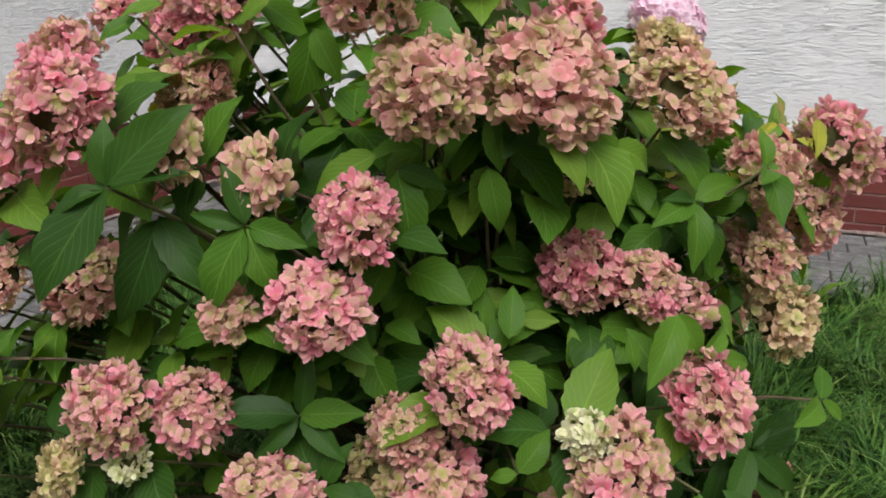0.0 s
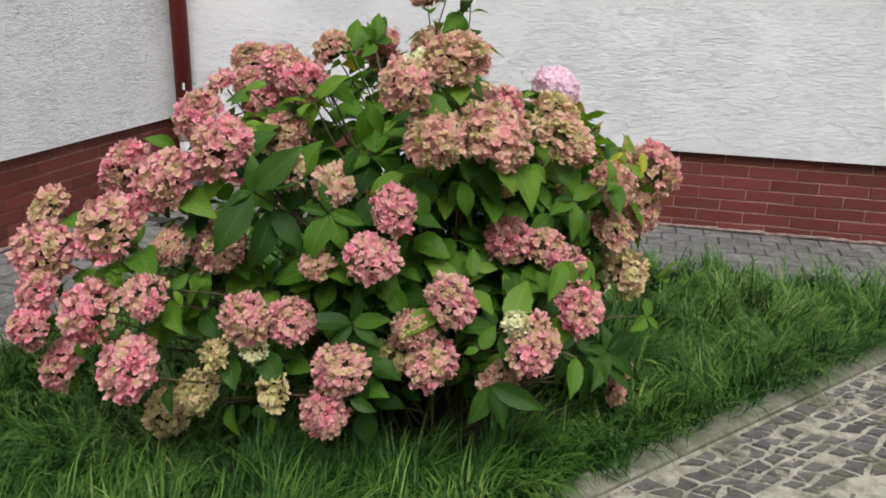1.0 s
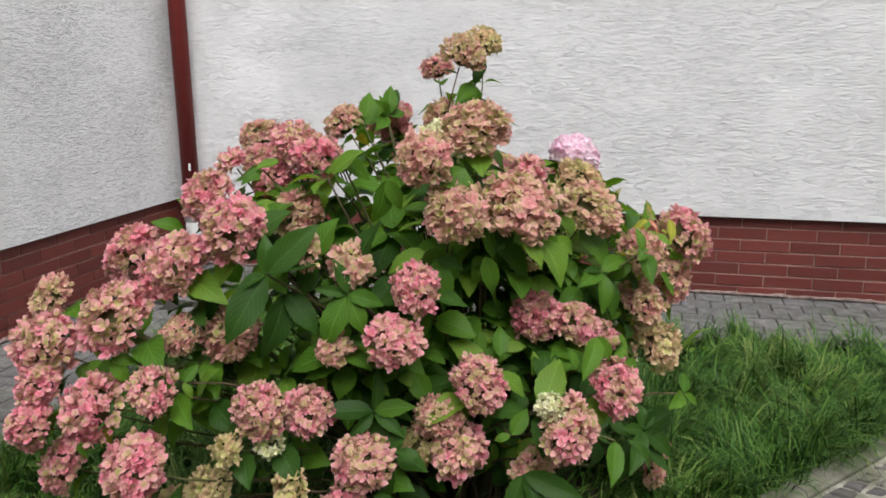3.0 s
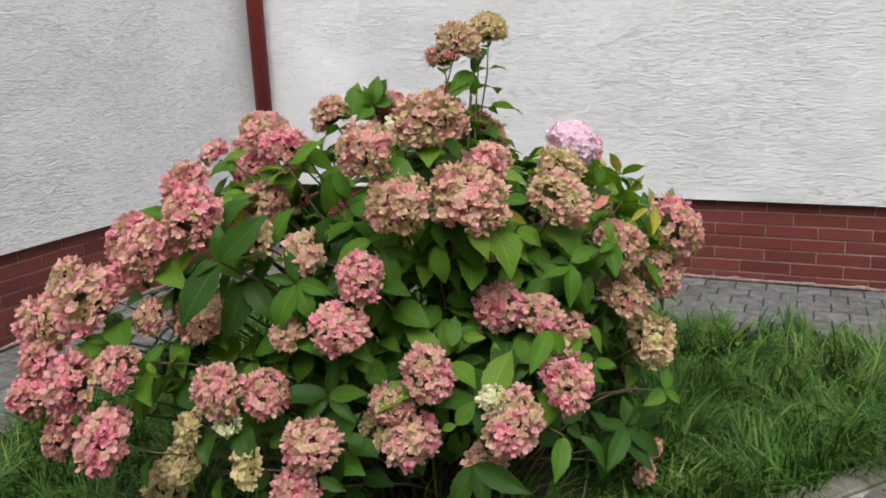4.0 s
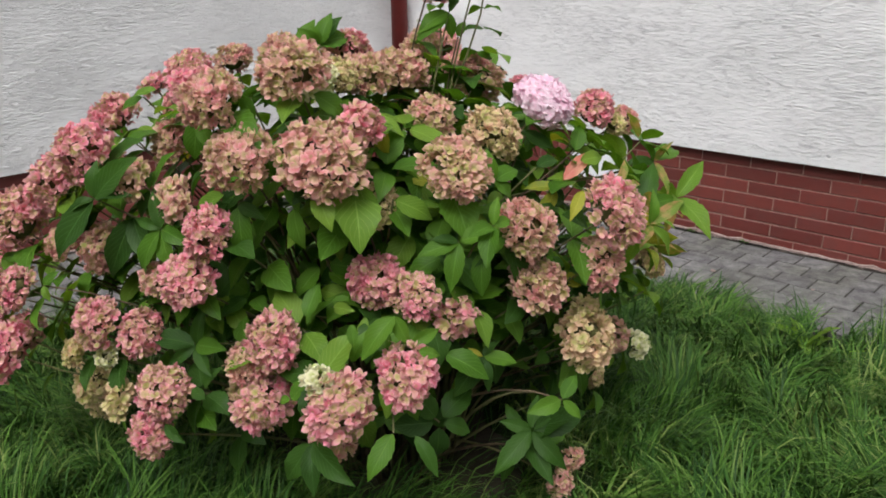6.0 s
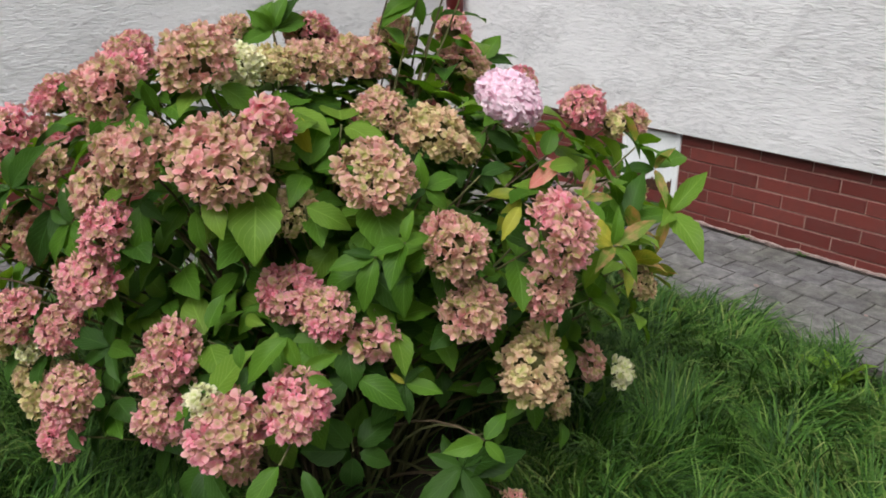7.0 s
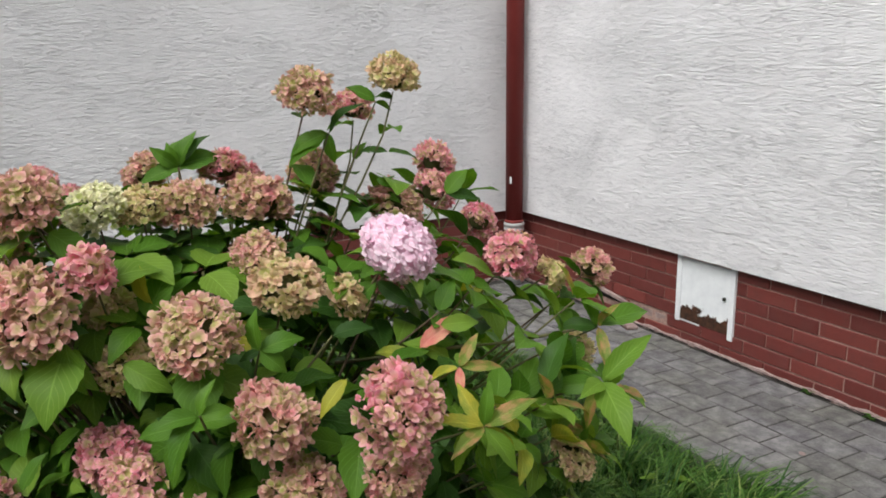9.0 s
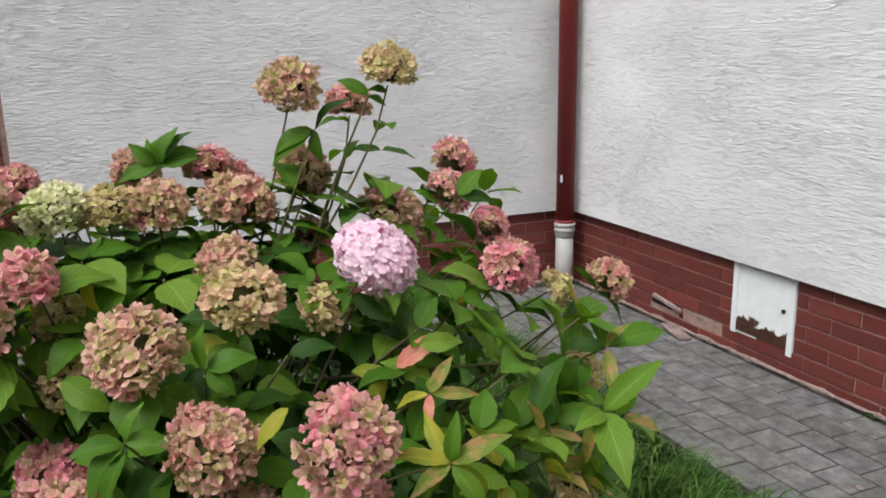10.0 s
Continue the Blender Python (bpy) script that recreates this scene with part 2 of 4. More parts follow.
P_PINK = petal_mat("pink_sepals", (0.80, 0.19, 0.315), (0.68, 0.38, 0.325), (0.48, 0.45, 0.165), (0.86, 0.42, 0.50), (0.34, 0.335, 0.085), 0.06)
P_DUSTY = petal_mat("dusty_rose_sepals", (0.72, 0.24, 0.29), (0.61, 0.40, 0.275), (0.44, 0.45, 0.145), (0.81, 0.46, 0.45), (0.33, 0.345, 0.083), 0.13)
P_GREEN = petal_mat("tan_green_sepals", (0.72, 0.44, 0.33), (0.62, 0.56, 0.26), (0.47, 0.48, 0.16), (0.78, 0.57, 0.40), (0.35, 0.40, 0.089), 0.08)
P_WHITE = petal_mat("greenish_white_sepals", (0.84, 0.80, 0.58), (0.68, 0.70, 0.34), (0.44, 0.54, 0.14), (0.88, 0.84, 0.66), (0.38, 0.48, 0.11), 0.0)
P_PALE = petal_mat("pale_pink_sepals", (0.88, 0.56, 0.71), (0.91, 0.69, 0.80), (0.92, 0.78, 0.86), (0.95, 0.85, 0.91), (0.87, 0.56, 0.70), 0.1)
PETALS = {"P": P_PINK, "D": P_DUSTY, "G": P_GREEN, "W": P_WHITE, "L": P_PALE}


def grass_mat():
    k = Mat("grass_blades", 0.55, 0.15)
    v = k.world_coords()
    patch = k.noise(v, 2.2, 3.0, 0.6)
    g = k.node("ShaderNodeNewGeometry")
    f = k.math("ADD", k.math("MULTIPLY", g.outputs["Random Per Island"], 0.6), k.math("MULTIPLY", patch, 0.6))
    col = k.ramp(f, (0.20, (0.005, 0.020, 0.003)), (0.48, (0.022, 0.070, 0.009)), (0.80, (0.076, 0.158, 0.025)), (0.99, (0.21, 0.24, 0.08)))
    return k.colour(col)


M_GRASS = grass_mat()


def turf_mat():
    k = Mat("turf", 0.95, 0.1)
    v = k.world_coords()
    n = k.noise(v, 35, 5.0, 0.65)
    wide = k.noise(v, 1.5, 3.0)
    c = k.ramp(k.math("ADD", k.math("MULTIPLY", n, 0.7), k.math("MULTIPLY", wide, 0.3)), (0.35, (0.010, 0.017, 0.006)), (0.7, (0.028, 0.050, 0.014)))
    k.bump(n, 0.8, 0.02)
    return k.colour(c)


M_TURF = turf_mat()


# ---------------------------------------------------------------- building helpers
def part(name, bm, mat, parent=None, label="", smooth=False):
    """Links a bmesh as one mesh object, under parent if there is one."""
    me = bpy.data.meshes.new(name)
    bm.to_mesh(me)
    bm.free()
    mats = mat if isinstance(mat, (list, tuple)) else [mat]
    for m in mats:
        me.materials.append(m)
    if smooth:
        me.shade_smooth()
    ob = new(name, me)
    if parent is not None:
        ob.parent = parent
        ob.matrix_parent_inverse = parent.matrix_basis.inverted()
    if label:
        ob["label"] = label
    return ob


def child(name, me, parent, m):
    """One more object on a shared mesh, at the world pose m under parent."""
    ob = new(name, me)
    ob.parent = parent
    ob.matrix_parent_inverse = parent.matrix_basis.inverted()
    ob.matrix_basis = m
    return ob


def box(bm, x0, x1, y0, y1, z0, z1, bevel=0.0, seg=1):
    r = bmesh.ops.create_cube(bm, size=1.0)
    vs = r["verts"]
    for v in vs:
        v.co = ((v.co.x + 0.5) * (x1 - x0) + x0, (v.co.y + 0.5) * (y1 - y0) + y0, (v.co.z + 0.5) * (z1 - z0) + z0)
    if bevel:
        es = list({e for v in vs for e in v.link_edges})
        bmesh.ops.bevel(bm, geom=es, offset=bevel, segments=seg, affect="EDGES")
    return vs


def tube(bm, pts, radii, sides=6, cap=True):
    """A tapered tube along points."""
    rings = []
    for i, p in enumerate(pts):
        a = pts[max(i - 1, 0)]
        b = pts[min(i + 1, len(pts) - 1)]
        d = (b - a).normalized()
        s = d.cross(Vector((0.3, 0.9, 0.2))).normalized()
        u = d.cross(s)
        rings.append([bm.verts.new(p + radii[i] * (s * math.cos(2 * math.pi * k / sides) + u * math.sin(2 * math.pi * k / sides))) for k in range(sides)])
    for r0, r1 in zip(rings, rings[1:]):
        for k in range(sides):
            bm.faces.new((r0[k], r0[(k + 1) % sides], r1[(k + 1) % sides], r1[k]))
    if cap:
        bm.faces.new(rings[0][::-1])
        bm.faces.new(rings[-1])


def lathe(bm, rows, sides=24):
    """A turned shape from (radius, z) rows."""
    rings = [[bm.verts.new((r * math.cos(2 * math.pi * k / sides), r * math.sin(2 * math.pi * k / sides), z)) for k in range(sides)] for r, z in rows]
    for a, b in zip(rings, rings[1:]):
        for k in range(sides):
            bm.faces.new((a[k], a[(k + 1) % sides], b[(k + 1) % sides], b[k]))
    bm.faces.new(rings[0][::-1])
    bm.faces.new(rings[-1])


# ---------------------------------------------------------------- plan
WX, WY = -2.715, 2.670          # faces of the brick plinths
SX, SY = -2.686, 2.629         # faces of the plaster above them
PLINTH = 0.422
APRON_Y, APRON_X = 1.80, -1.84  # edges of the paved strip
KD = Vector((0.636, 0.772, 0))  # along the kerb
KN = Vector((0.772, -0.636, 0))  # from the lawn to the path
KO = Vector((0.645, 0.572, 0))  # on the joint between kerb and path


def across(x, y):
    """How far a place lies on the path's side of the kerb joint."""
    return (x - KO.x) * KN.x + (y - KO.y) * KN.y


# ground
bm = bmesh.new()
bmesh.ops.create_grid(bm, x_segments=1, y_segments=1, size=300)
ground = part("ground", bm, M_TURF)
ground.location = (0, 0, -0.045)
tagged(ground, "green turf ground that runs on round the house", "ground", kind="structure")

# walls
wall_top = 4.2
bm = bmesh.new()
box(bm, WX - 0.32, 6.0, SY, SY + 0.36, PLINTH, wall_top)
wall_north = tagged(part("wall_north", bm, M_WALL), "white scratch-plastered house wall over a brick plinth", "wall", kind="structure")
bm = bmesh.new()
box(bm, SX - 0.36, SX, -0.17, SY, PLINTH, wall_top)
wall_west = tagged(part("wall_west", bm, M_WALL), "white scratch-plastered house wall, meeting the other in a corner", "wall", kind="structure")
bm = bmesh.new()
box(bm, WX - 0.30, 6.0, WY + 0.001, WY + 0.33, -0.2, PLINTH)
plinth_north = tagged(part("plinth_north", bm, M_MORTAR), "red-brown clinker brick plinth with pale joints", "plinth", kind="structure")
bm = bmesh.new()
box(bm, WX - 0.33, WX - 0.001, -0.17, WY + 0.001, -0.2, PLINTH)
plinth_west = tagged(part("plinth_west", bm, M_MORTAR), "red-brown clinker brick plinth in the shaded corner", "plinth", kind="structure")
# brick-clad corner pier past the plaster's end
bm = bmesh.new()
box(bm, SX - 0.36, SX - 0.03, -0.60, -0.17, -0.2, wall_top)
pier = tagged(part("pier", bm, M_MORTAR), "brick-clad corner pier of the house", "wall", kind="structure")
bm = bmesh.new()
box(bm, SX - 6.0, SX - 0.36, -0.60, -0.24, -0.2, wall_top)
wall_south = tagged(part("wall_south", bm, M_WALL), "plastered wall of the house round the corner", "wall", kind="structure")

# unseen plain walls added behind the camera to block low sky light
bm = bmesh.new()
box(bm, -9.0, 9.0, -6.6, -6.3, -0.1, 4.5)
tagged(part("wall_yard_south", bm, M_SKY_BLOCK), "unseen plain grey wall added to block low sky light", "wall", kind="structure")
bm = bmesh.new()
box(bm, 7.0, 7.3, -6.3, 2.6, -0.1, 4.5)
tagged(part("wall_yard_east", bm, M_SKY_BLOCK), "unseen plain grey wall added to block low sky light", "wall", kind="structure")

# ---------------------------------------------------------------- paved strip, kerb, path beds
bm = bmesh.new()
box(bm, APRON_X, 6.0, APRON_Y, WY, -0.06, -0.0045)
box(bm, WX, APRON_X, -3.2, WY, -0.06, -0.0045)
apron = tagged(part("pavement", bm, M_JOINT), "strip of grey concrete block paving along the house", "pavement", kind="structure")
bm = bmesh.new()
top = KO + KD * ((APRON_Y - KO.y) / KD.y)
low = KO + KD * ((-6.28 - KO.y) / KD.y)
q = [low, Vector((6.98, -6.28, 0)), Vector((6.98, APRON_Y, 0)), top]
vs = [bm.verts.new((p.x, p.y, -0.006)) for p in q]
lo = [bm.verts.new((p.x, p.y, -0.08)) for p in q]
bm.faces.new(vs)
for i in range(4):
    bm.faces.new((vs[i], lo[i], lo[(i + 1) % 4], vs[(i + 1) % 4]))
bmesh.ops.recalc_face_normals(bm, faces=bm.faces)
path = tagged(part("path", bm, M_BED), "path of dark cobbles set in wide pale mortar", "path", kind="structure")

# soil bed of the lawn
bm = bmesh.new()
NX, NY = 60, 60
grid = {}
for i in range(NX + 1):
    for j in range(NY + 1):
        y = -2.6 + (APRON_Y + 2.6) * j / NY
        xr = (KO - 0.085 * KN + ((y - KO.y + 0.085 * KN.y) / KD.y) * KD).x
        x = APRON_X + (max(xr, APRON_X + 0.01) - APRON_X) * i / NX
        z = -0.012 + 0.018 * noise.noise((x * 3, y * 3, 0)) + 0.012 * noise.noise((x * 9, y * 9, 4))
        grid[i, j] = bm.verts.new((x, y, min(z, 0.01)))
for i in range(NX):
    for j in range(NY):
        bm.faces.new((grid[i, j], grid[i + 1, j], grid[i + 1, j + 1], grid[i, j + 1]))
lawn = tagged(part("lawn_soil", bm, M_TURF, smooth=True), "dark soil and thatch under the grass", "ground", kind="structure")
bm = bmesh.new()
bmesh.ops.create_circle(bm, cap_ends=True, segments=28, radius=1)
for v in bm.verts:
    a = math.atan2(v.co.y, v.co.x)
    r = 1 + 0.16 * math.sin(3 * a + 1) + 0.1 * math.sin(5 * a)
    v.co = (-0.36 + 0.36 * r * math.cos(a), 0.32 + 0.34 * r * math.sin(a), 0.014)
tagged(part("soil_patch", bm, M_SOIL), "bare dark soil under the bush", "soil", kind="structure")


# ---------------------------------------------------------------- hydrangea
rng = random.Random(7)


def leaf_mesh(name, mat, droop, fold, wide, seed):
    """A pointed oval leaf with a toothed rim, one long, along +y, its face up."""
    r = random.Random(seed)
    n = 12
    verts, faces, uvs = [], [], []
    for i in range(n + 1):
        t = i / n
        w = wide * math.sin(math.pi * t ** 0.80) ** 0.76 * (1 - 1.0 * max(0, t - 0.66)) if 0 < i < n else 0.004
        y = t - 0.10 * droop * t * t
        z = -droop * t * t * 0.45 + 0.05 * math.sin(t * 3)
        for s in (-1, -0.5, 0, 0.5, 1):
            tooth = 1 + (0.045 if i % 2 else -0.045) * (abs(s) == 1)
            x = s * w * tooth
            verts.append((x, y + 0.03 * abs(s) * (1 - t), z + fold * abs(s) * w + r.uniform(-0.007, 0.007) + 0.022 * math.sin(9 * t + seed) * abs(s)))
            uvs.append((s, t))
    for i in range(n):
        for k in range(4):
            a = i * 5 + k
            faces.append((a, a + 1, a + 6, a + 5))
    me = bpy.data.meshes.new(name)
    me.from_pydata(verts, [], faces)
    lay = me.uv_layers.new(name="UVMap")
    for loop in me.loops:
        lay.data[loop.index].uv = uvs[loop.vertex_index]
    me.materials.append(mat)
    me.shade_smooth()
    return me


LEAF = {}
for key, mat in LEAVES.items():
    LEAF[key] = [leaf_mesh("leaf", mat, d, f, w, s) for d, f, w, s in ((0.25, 0.20, 0.30, 1), (0.6, 0.16, 0.32, 2), (0.9, 0.26, 0.28, 3), (0.4, 0.32, 0.265, 4))]


def head_mesh(name, mat, seed, count=235, petal=0.165, core_r=0.62, rough=1.0):
    """A ball of florets, radius one, each of four cupped sepals, round a core of pedicels."""
    r = random.Random(seed)
    verts, faces, uvs = [], [], []
    lumps = [Vector((r.gauss(0, 1), r.gauss(0, 1), r.gauss(0, 1))).normalized() for _ in range(7)]
    holes = [Vector((r.gauss(0, 1), r.gauss(0, 1), r.gauss(0.3, 0.7))).normalized() for _ in range(3)]
    for i in range(count):
        z = 1 - (1.72 if rough < 1 else 1.55) * (i + 0.5) / count
        a = i * 2.39996 + r.uniform(-0.25, 0.25)
        s = math.sqrt(max(0, 1 - z * z))
        d = Vector((s * math.cos(a), s * math.sin(a), z + r.uniform(-0.05, 0.05))).normalized()
        if rough == 1.0 and max(d.dot(q) for q in holes) > 0.972:  # open spots between the clusters
            continue
        swell = 0.92 + rough * (0.27 * max(d.dot(q) for q in lumps) - 0.16 + r.uniform(-0.20, 0.09))
        c = d * swell
        nrm = (d + 0.75 * rough * Vector((r.gauss(0, 1), r.gauss(0, 1), r.gauss(0, 1)))).normalized()
        u = nrm.orthogonal().normalized()
        w = nrm.cross(u)
        turn = r.uniform(0, 6.28)
        size = petal * r.uniform(0.60, 1.42)
        cup = r.uniform(-0.3, 0.95) * rough
        b0 = len(verts)
        verts.append(tuple(c - nrm * 0.04))
        uvs.append((0.5, 0.0))
        for k in range(4):
            t = turn + k * math.pi / 2 + r.uniform(-0.12, 0.12)
            e, f = math.cos(t) * u + math.sin(t) * w, -math.sin(t) * u + math.cos(t) * w
            L = size * r.uniform(0.85, 1.1)
            curl = cup + r.uniform(-0.25, 0.25)
            b = len(verts)
            for px, py in ((-0.34, 0.26), (-0.53, 0.60), (-0.36, 0.92), (0.0, 1.02), (0.36, 0.92), (0.53, 0.60), (0.34, 0.26)):
                p = c + L * (e * py + f * px * 0.98 + nrm * (curl * py * py - 0.25 * abs(px) + r.uniform(-0.13, 0.13)))
                verts.append(tuple(p))
                uvs.append((0.5 + px, min(1.0, math.hypot(px * 0.9, py))))
            mid = c + L * (e * 0.55 + nrm * (curl * 0.3 + 0.03))
            verts.append(tuple(mid))
            uvs.append((0.5, 0.5))
            m = b + 7
            faces += [(b0, m, b), (b + 6, m, b0)] + [(b + q, m, b + q + 1) for q in range(6)]
    nf = len(faces)
    core = bmesh.new()
    bmesh.ops.create_icosphere(core, subdivisions=2, radius=core_r)
    off = len(verts)
    for v in core.verts:
        verts.append(tuple(v.co))
        uvs.append((0, 0))
    for f in core.faces:
        faces.append(tuple(off + v.index for v in f.verts))
    core.free()
    me = bpy.data.meshes.new(name)
    me.from_pydata(verts, [], faces)
    lay = me.uv_layers.new(name="UVMap")
    for loop in me.loops:
        lay.data[loop.index].uv = uvs[loop.vertex_index]
    me.materials.append(mat)
    me.materials.append(mat if core_r > 0.7 else M_PEDICEL)
    me.polygons.foreach_set("material_index", [0] * nf + [1] * (len(faces) - nf))
    me.shade_smooth()
    return me


HEAD = {k: [head_mesh("flower_head", m, 10 * i + j, 330 if k == "L" else 290, 0.14 if k == "L" else 0.156, 0.86 if k == "L" else 0.60, 0.4 if k == "L" else 1.0) for j in range(4 if k in "PD" else 2)] for i, (k, m) in enumerate(PETALS.items())}

SMALL = {k: [head_mesh("flower_head", m, 300 + 10 * i + j, 80, 0.30, 0.55) for j in range(2)] for i, (k, m) in enumerate(PETALS.items())}

bush = new("hydrangea_bush")
bush.empty_display_size = 0.1
bush.location = (-0.36, 0.28, 0.0)
tagged(bush, "large mophead hydrangea bush with fading pink and green flower heads", "bush")

# where the heads stand: x, y, z, radius, tone
LEFT = ((-0.812, -0.150, 0.944, 0.066, "P"), (-0.900, -0.379, 0.718, 0.082, "P"), (-0.822, -0.479, 0.443, 0.075, "P"), (-0.886, 0.246, 1.038, 0.052, "D"),
        (-1.070, -0.090, 0.785, 0.072, "P"), (-0.803, -0.314, 0.824, 0.070, "P"), (-1.295, -0.121, 0.659, 0.060, "D"), (-1.150, -0.312, 0.617, 0.075, "P"),
        (-0.939, -0.444, 0.546, 0.071, "P"), (-1.150, -0.392, 0.459, 0.058, "P"), (-1.155, -0.350, 0.535, 0.060, "P"), (-1.118, -0.344, 0.343, 0.067, "P"), (-0.800, -0.435, 0.594, 0.054, "P"),
        (-0.810, -0.314, 0.668, 0.048, "D"), (-0.770, -0.315, 0.309, 0.052, "G"), (-0.924, -0.216, 0.173, 0.063, "G"), (-0.828, -0.023, 1.003, 0.034, "P"),
        (-0.800, 0.060, 1.000, 0.040, "P"))
FRONT_LEFT = ((-0.669, -0.292, 0.902, 0.070, "P"), (-0.431, -0.344, 0.321, 0.053, "P"), (-0.532, -0.288, 0.514, 0.054, "P"), (-0.552, -0.251, 0.849, 0.044, "D"),
              (-0.605, -0.352, 0.536, 0.063, "P"), (-0.614, -0.109, 0.905, 0.057, "D"), (-0.458, -0.208, 0.812, 0.046, "D"), (-0.717, -0.252, 0.661, 0.064, "D"),
              (-0.484, -0.261, 0.645, 0.034, "D"), (-0.557, -0.346, 0.356, 0.040, "G"), (-0.687, -0.376, 0.447, 0.032, "G"), (-0.608, -0.337, 0.450, 0.030, "W"),
              (-0.720, -0.020, 0.965, 0.050, "P"))
FRONT = ((-0.305, -0.226, 0.780, 0.055, "P"), (-0.288, -0.203, 1.043, 0.062, "D"), (-0.226, -0.193, 0.938, 0.069, "D"), (-0.134, 0.064, 0.801, 0.050, "G"),
         (-0.092, 0.018, 0.660, 0.059, "P"), (-0.035, -0.186, 0.528, 0.031, "W"), (-0.178, -0.184, 0.565, 0.059, "P"), (-0.224, -0.190, 0.412, 0.064, "P"),
         (-0.396, -0.323, 0.431, 0.064, "P"), (-0.339, -0.270, 0.679, 0.059, "P"), (-0.209, 0.058, 0.883, 0.045, "G"), (-0.077, -0.126, 0.358, 0.045, "D"),
         (-0.322, -0.148, 0.393, 0.053, "G"), (-0.271, -0.191, 0.482, 0.050, "D"))
RIGHT = ((0.020, 0.150, 0.889, 0.067, "D"), (0.239, 0.409, 0.785, 0.078, "P"), (0.096, -0.080, 0.546, 0.060, "P"), (-0.035, 0.328, 0.928, 0.061, "G"),
         (0.136, 0.282, 0.626, 0.064, "D"), (0.178, 0.407, 0.472, 0.074, "G"), (0.131, 0.242, 0.769, 0.067, "D"), (0.199, 0.423, 0.657, 0.063, "D"),
         (0.073, 0.621, 0.262, 0.039, "G"), (0.076, 0.723, 0.334, 0.044, "D"), (0.037, 0.131, 0.577, 0.045, "P"), (-0.006, 0.049, 0.638, 0.055, "P"),
         (0.009, -0.177, 0.484, 0.071, "P"), (-0.137, 0.499, 0.857, 0.045, "G"), (0.181, 0.330, 0.133, 0.035, "D"), (0.200, 0.360, 0.190, 0.025, "D"),
         (0.140, 0.480, 0.500, 0.040, "G"))
CROWN = ((-0.066, 0.560, 0.964, 0.081, "L"), (-0.105, -0.091, 0.933, 0.080, "D"), (-0.205, -0.069, 1.088, 0.068, "D"), (-0.338, 0.148, 1.042, 0.052, "G"),
         (-0.337, 0.233, 1.036, 0.059, "D"), (-0.386, 0.388, 1.023, 0.069, "D"), (-0.458, 0.546, 1.061, 0.059, "D"), (-0.413, 0.721, 0.974, 0.068, "D"),
         (-0.223, 0.344, 0.945, 0.054, "D"), (-0.556, 0.367, 1.083, 0.055, "P"), (-0.383, 0.515, 1.247, 0.060, "D"), (-0.375, 0.720, 1.280, 0.059, "G"),
         (-0.507, 0.674, 1.206, 0.050, "P"), (-0.323, 0.060, 1.053, 0.058, "W"), (-0.442, 0.565, 0.938, 0.033, "P"), (-0.660, -0.022, 1.054, 0.054, "P"),
         (-0.587, -0.062, 1.027, 0.059, "P"), (-0.561, 0.421, 1.048, 0.048, "P"), (-0.123, 0.025, 0.981, 0.045, "P"), (-0.632, 0.215, 1.075, 0.050, "D"))
BACK = ((0.077, 0.848, 0.261, 0.037, "W"), (-0.117, 0.858, 0.899, 0.062, "P"), (-0.203, 1.163, 0.820, 0.051, "D"), (0.055, 0.910, 0.488, 0.049, "G"),
        (-0.731, 1.008, 0.949, 0.062, "P"), (-0.462, 0.999, 0.908, 0.050, "P"), (-0.118, 0.981, 0.844, 0.036, "G"), (-0.066, 1.004, 0.669, 0.049, "G"),
        (-0.888, 1.098, 1.010, 0.065, "P"))
TONE = {"P": "pink flower head fading to tan between its sepals", "D": "dusty rose flower head turning green inside", "G": "tan and green faded flower head", "W": "fresh greenish white flower head", "L": "fresh pale pink flower head, fuller than the rest"}

AXIS = Vector((-0.36, 0.28, 0.0))
VIEW_SIDE = Vector((0.75, -1.0, 1.2))  # point on the camera's side, from which the heads are pushed back
tips = []          # where stems end: place, way out
for x, y, z, r, tone in LEFT + FRONT_LEFT + FRONT + RIGHT + CROWN + BACK:
    p = Vector((x, y, z))
    inner = Vector((AXIS.x, AXIS.y, 0.25 + 0.45 * z))
    out = (p - inner).normalized()
    # centre set behind the seen surface to fit the camera's view
    c = p + (p - VIEW_SIDE).normalized() * r * 0.55
    way = (out * 0.85 + Vector((0, 0, 0.55 if z > 0.3 else 0.15)) + 0.18 * Vector((rng.gauss(0, 1), rng.gauss(0, 1), rng.gauss(0, 1)))).normalized()
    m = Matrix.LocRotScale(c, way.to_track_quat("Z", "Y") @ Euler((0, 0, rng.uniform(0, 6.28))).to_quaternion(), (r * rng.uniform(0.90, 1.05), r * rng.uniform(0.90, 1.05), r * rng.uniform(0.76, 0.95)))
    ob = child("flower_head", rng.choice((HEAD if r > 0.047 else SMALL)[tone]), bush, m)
    ob["label"] = TONE[tone]
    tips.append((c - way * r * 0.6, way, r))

leaf_specs = []     # pose, tone, variant


